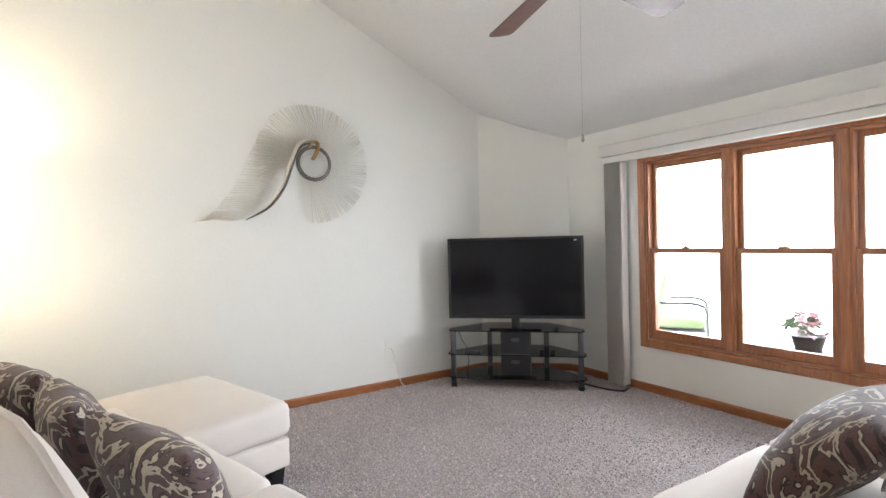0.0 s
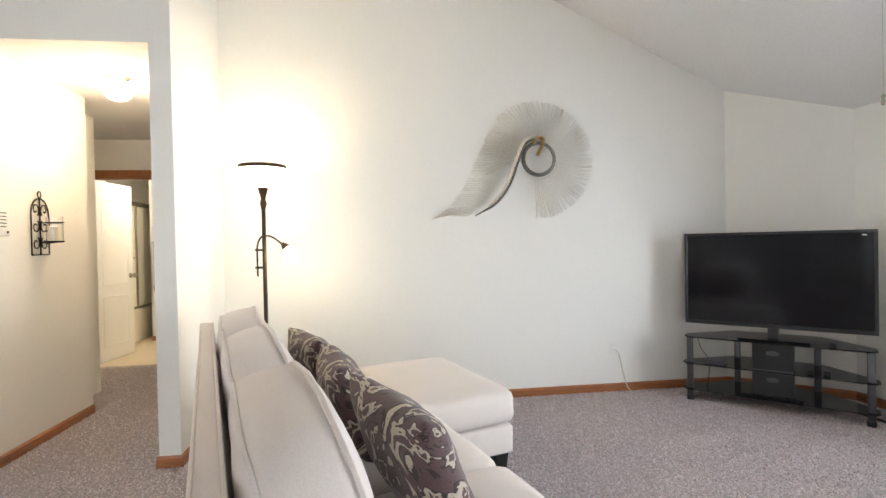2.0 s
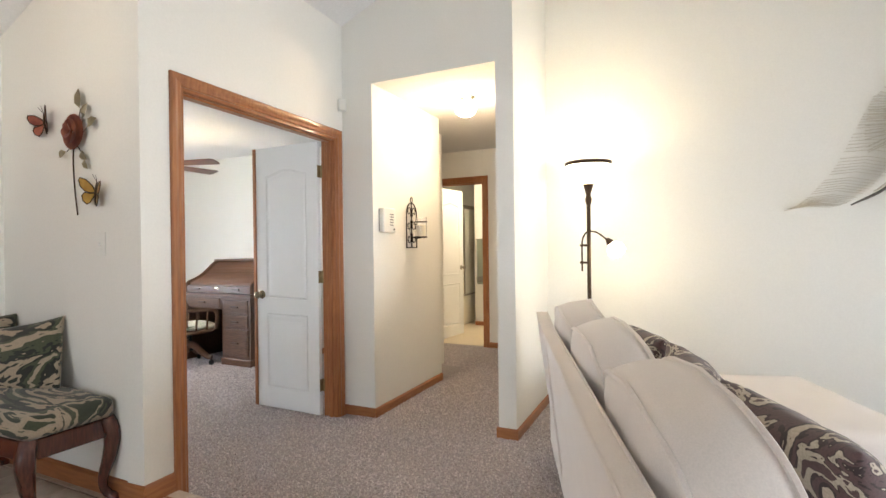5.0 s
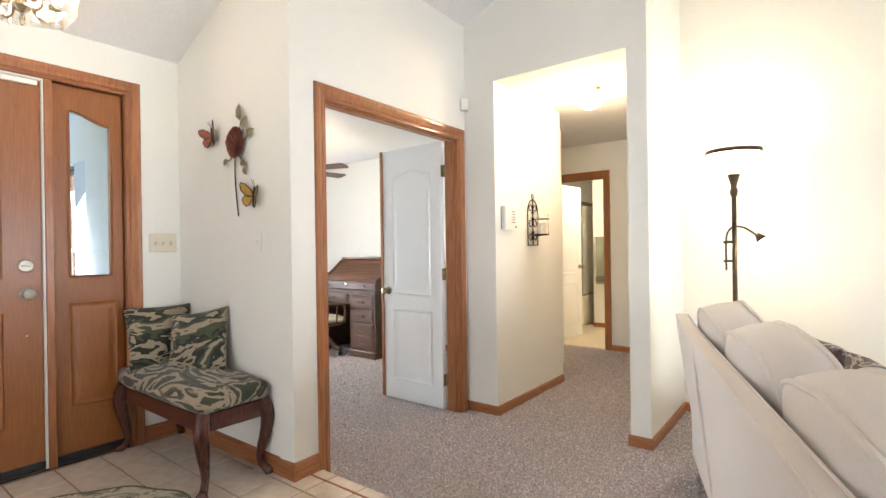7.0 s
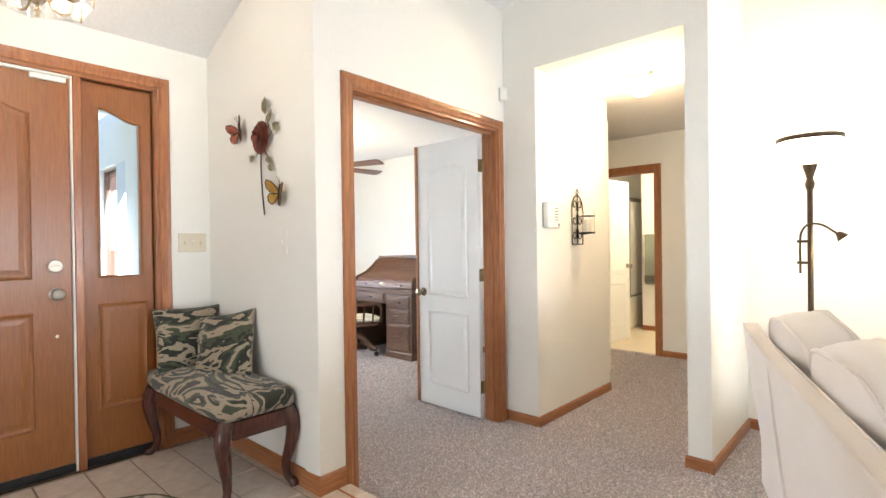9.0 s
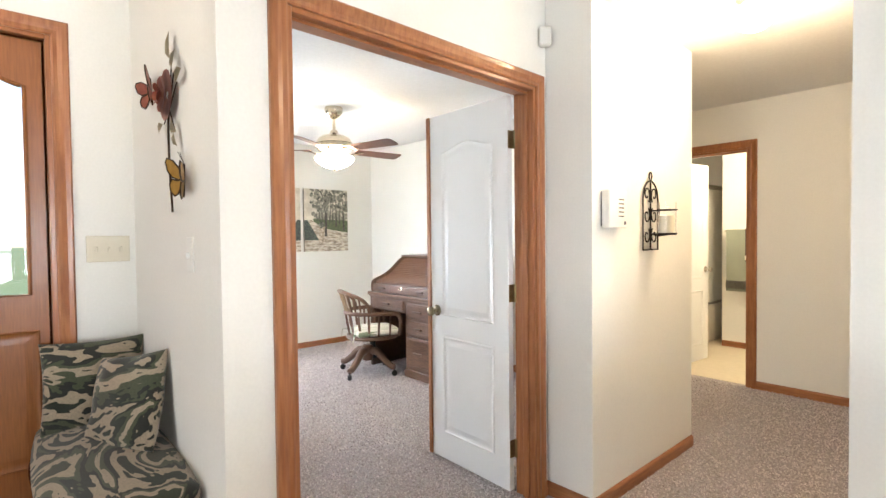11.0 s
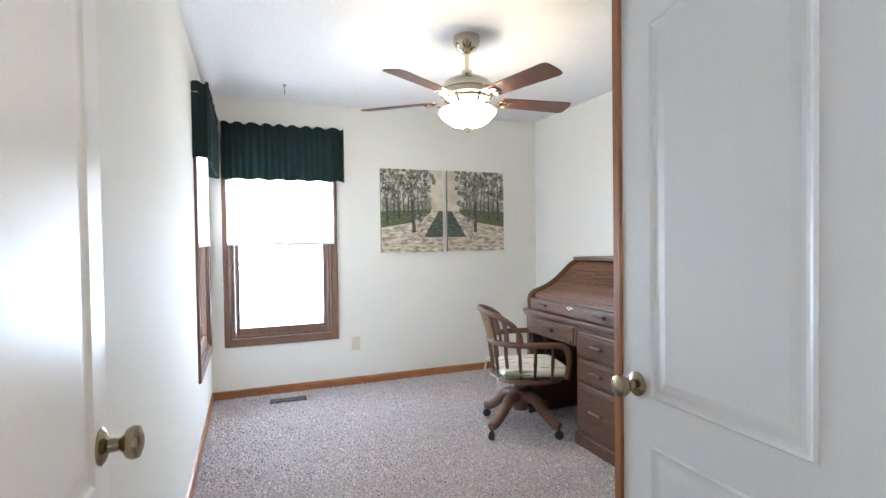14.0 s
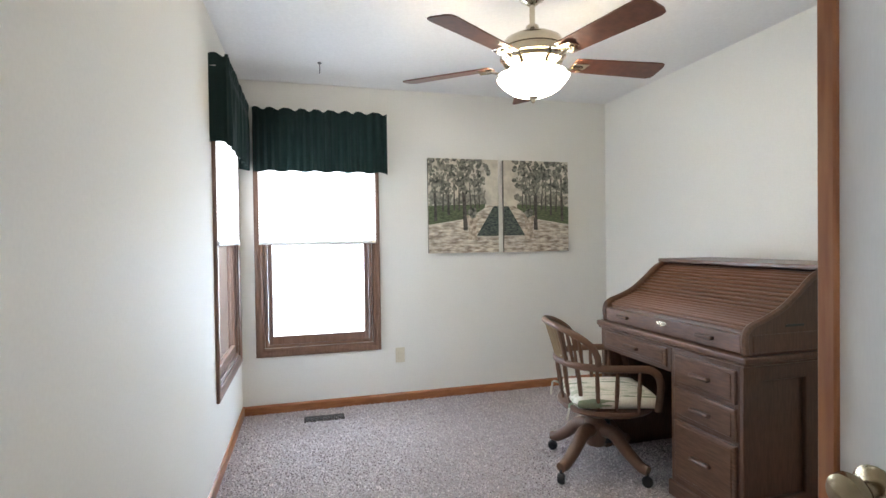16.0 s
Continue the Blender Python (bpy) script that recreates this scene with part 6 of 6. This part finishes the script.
tagged(part("porch", box(-5.6, -3.95, -1.5, 1.9, -0.25, -0.03, 0.01), CONC), "pale concrete porch before the front door", "porch", kind="structure")


def patio_chair(m):
    c = thing("patio_chair", m, "metal patio armchair with pale green cushions", "chair")
    AL = SILVER
    for sx in (-0.26, 0.26):
        part("side_frame", tube(spline([(sx, 0.25, 0.0), (sx, 0.26, 0.40), (sx, 0.22, 0.62), (sx, -0.10, 0.64), (sx, -0.22, 0.60), (sx, -0.24, 0.0)]), 0.014, 8), AL, c, smooth=True)
    part("seat_frame", box(-0.25, 0.25, -0.24, 0.25, 0.36, 0.39, 0.01), AL, c)
    part("seat_cushion", pad(0.48, 0.48, 0.10, 0.04, 0.015), material("pale_green_canvas", (0.36, 0.46, 0.24), 0.9, grain=0.1, scale=120), c, smooth=True).location = (0, 0.0, 0.39)
    b = part("back_cushion", pillow(0.46, 0.52, 0.14, 20), material("pale_green_back", (0.36, 0.48, 0.24), 0.9, grain=0.1, scale=120), c, smooth=True)
    b.matrix_basis = pose(0, -0.22, 0.45, -14)
    return c


patio_chair(pose(4.55, 3.42, -0.03, 0, 0, -150))
pt = thing("patio_table", pose(4.40, 2.22, -0.03), "round patio table with slim legs", "table")
part("top", lathe([(0, 0.35), (0.34, 0.35), (0.345, 0.36), (0.34, 0.37), (0, 0.37)], 36), SMOKE, pt, smooth=True)
for k in range(3):
    a = radians(120 * k)
    part("leg", tube([(0.25 * math.cos(a), 0.25 * math.sin(a), 0), (0.18 * math.cos(a), 0.18 * math.sin(a), 0.18), (0.28 * math.cos(a), 0.28 * math.sin(a), 0.355)], 0.012, 8), SILVER, pt, smooth=True)
fp = thing("flower_basket", pose(4.40, 2.22, 0.34), "brown basket of pink flowers on the patio table", "flower pot")
part("basket", lathe([(0, 0), (0.09, 0), (0.12, 0.10), (0.125, 0.11), (0.10, 0.10), (0, 0.09)], 24), BRONZE, fp, smooth=True)
rnd = random.Random(3)
bm, b2 = bmesh.new(), bmesh.new()
for k in range(90):
    a, el = rnd.uniform(0, 2 * math.pi), rnd.uniform(0.1, 1.4)
    r = rnd.uniform(0.10, 0.20)
    c0 = Vector((r * math.cos(a) * math.cos(el), r * math.sin(a) * math.cos(el), 0.10 + r * math.sin(el)))
    tgt = bm if k % 3 else b2
    n = 5
    size = 0.034 if k % 3 else 0.05
    ax = Vector((rnd.uniform(-1, 1), rnd.uniform(-1, 1), 1)).normalized()
    s1 = ax.cross(Vector((1, 0.2, 0))).normalized()
    s2 = ax.cross(s1)
    for j in range(n):
        t0 = 2 * math.pi * j / n
        d1 = math.cos(t0) * s1 + math.sin(t0) * s2
        d2 = -math.sin(t0) * s1 + math.cos(t0) * s2
        vs = [tgt.verts.new(c0 + q) for q in (Vector(), d1 * size * 0.6 + d2 * size * 0.35 + ax * 0.006, d1 * size, d1 * size * 0.6 - d2 * size * 0.35 + ax * 0.006)]
        tgt.faces.new(vs)
part("blossoms", bm, PINK, fp)
part("leaves", b2, LEAFM, fp)

# neighbouring siding seen by the sidelight
nb = thing("porch_wall", pose(-4.0, 1.98, 0), "pale lapped siding beside the front porch", "siding", kind="structure")
for k in range(22):
    part("siding_board", box(-2.0, 0.04, -0.03, 0.0, 0.12 * k - 0.1, 0.12 * k + 0.025, 0.004), SIDING, nb).rotation_euler = (radians(0), 0, 0)
for x in (-5.45,):
    po = thing("porch_post", pose(x, 1.35, -0.03), "white square porch post", "post")
    part("shaft", box(-0.06, 0.06, -0.06, 0.06, 0, 2.5, 0.006), WHITE, po)
tagged(part("porch_roof", box(-5.8, -3.95, -1.6, 2.0, 2.46, 2.56), WHITE), "white porch soffit over the front door", "porch roof", kind="structure")
# roofs over the house
bm = bmesh.new()
prism([(-4.3, 2.42), (-0.21, 4.10), (-0.21, 4.25), (-4.3, 2.57)], 12.3, bm)
prism([(-0.21, 4.10), (3.9, 2.16), (3.9, 2.31), (-0.21, 4.25)], 12.3, bm)
tagged(part("roof", moved(bm, Matrix.Translation((0, -3.3, 0.10))), material("grey_shingle", (0.09, 0.085, 0.08), 0.9, grain=0.4, scale=40, bump=0.5)), "grey shingled roof of the house", "roof", kind="structure")

# ---- tiles of the entry ----
tile_me = bpy.data.meshes.new("tile")
_b = box(-0.1025, 0.1025, -0.1025, 0.1025, -0.012, 0.0, 0.002)
_b.to_mesh(tile_me)
_b.free()
tile_me.materials.append(TILE)
rest = bmesh.new()
ty = 1.847 + 0.1065
while ty > -2.9:
    tx = XE + 0.035 + 0.1065
    while tx < -0.98:
        if ty > -0.1:
            t = new("tile", tile_me)
            t.location = (tx, ty, ET)
            t.rotation_euler = (random.uniform(-0.003, 0.003), random.uniform(-0.003, 0.003), 0)
            t.parent = tile_floor
        else:
            box(tx - 0.1025, tx + 0.1025, ty - 0.1025, ty + 0.1025, ET - 0.012, ET, bm=rest)
        tx += 0.213
    ty -= 0.213
tagged(part("tiles", rest, TILE, tile_floor), kind="stuff")

# ---- carpet pile ----
PILE = bpy.data.materials.new("carpet_pile")
PILE.use_nodes = True
_n, _l = PILE.node_tree.nodes, PILE.node_tree.links
_g, _r = _n.new("ShaderNodeNewGeometry"), _n.new("ShaderNodeValToRGB")
_r.color_ramp.elements[0].color, _r.color_ramp.elements[1].color = (0.41, 0.352, 0.342, 1), (0.79, 0.715, 0.70, 1)
_l.new(_g.outputs["Random Per Island"], _r.inputs[0])
_l.new(_r.outputs[0], _n["Principled BSDF"].inputs["Base Color"])
_n["Principled BSDF"].inputs["Roughness"].default_value = 0.95
rng = np.random.default_rng(5)
tufts = []
for x0, x1, y0, y1, dens in ((-1.33, 3.40, 2.04, 4.36, 9000), (-0.86, 3.40, -1.5, 2.04, 3500), (-2.54, -1.33, 2.04, 3.48, 11000), (-2.40, -1.46, 3.48, 6.20, 7000), (-6.68, -2.79, 2.12, 5.11, 9000), (-2.79, -2.54, 2.11, 3.39, 10000), (-3.9, -2.40, 5.13, 6.16, 7000)):
    k = int((x1 - x0) * (y1 - y0) * dens)
    tufts.append(np.column_stack([rng.uniform(x0, x1, k), rng.uniform(y0, y1, k)]))
at = np.vstack(tufts)
k = len(at)
turn = rng.uniform(0, 2 * math.pi, k)
fall = turn + rng.normal(0, 0.6, k) + 1.57
far = rng.uniform(0.001, 0.012, k)
half = rng.uniform(0.003, 0.0065, k)
co = np.zeros((k, 3, 3), dtype=np.float32)
for i, s in ((0, -1), (1, 1)):
    co[:, i, 0], co[:, i, 1] = at[:, 0] + s * half * np.cos(turn), at[:, 1] + s * half * np.sin(turn)
    co[:, i, 2] = 0.001
co[:, 2, 0], co[:, 2, 1] = at[:, 0] + far * np.cos(fall), at[:, 1] + far * np.sin(fall)
co[:, 2, 2] = rng.uniform(0.005, 0.012, k)
me = bpy.data.meshes.new("carpet_pile")
me.vertices.add(3 * k), me.loops.add(3 * k), me.polygons.add(k)
me.vertices.foreach_set("co", co.ravel())
me.loops.foreach_set("vertex_index", np.arange(3 * k, dtype=np.int32))
me.polygons.foreach_set("loop_start", np.arange(0, 3 * k, 3, dtype=np.int32))
me.update()
me.materials.append(PILE)
pile = new("carpet_pile", me)
pile.parent = bpy.data.objects["floor"]
tagged(pile, kind="stuff")
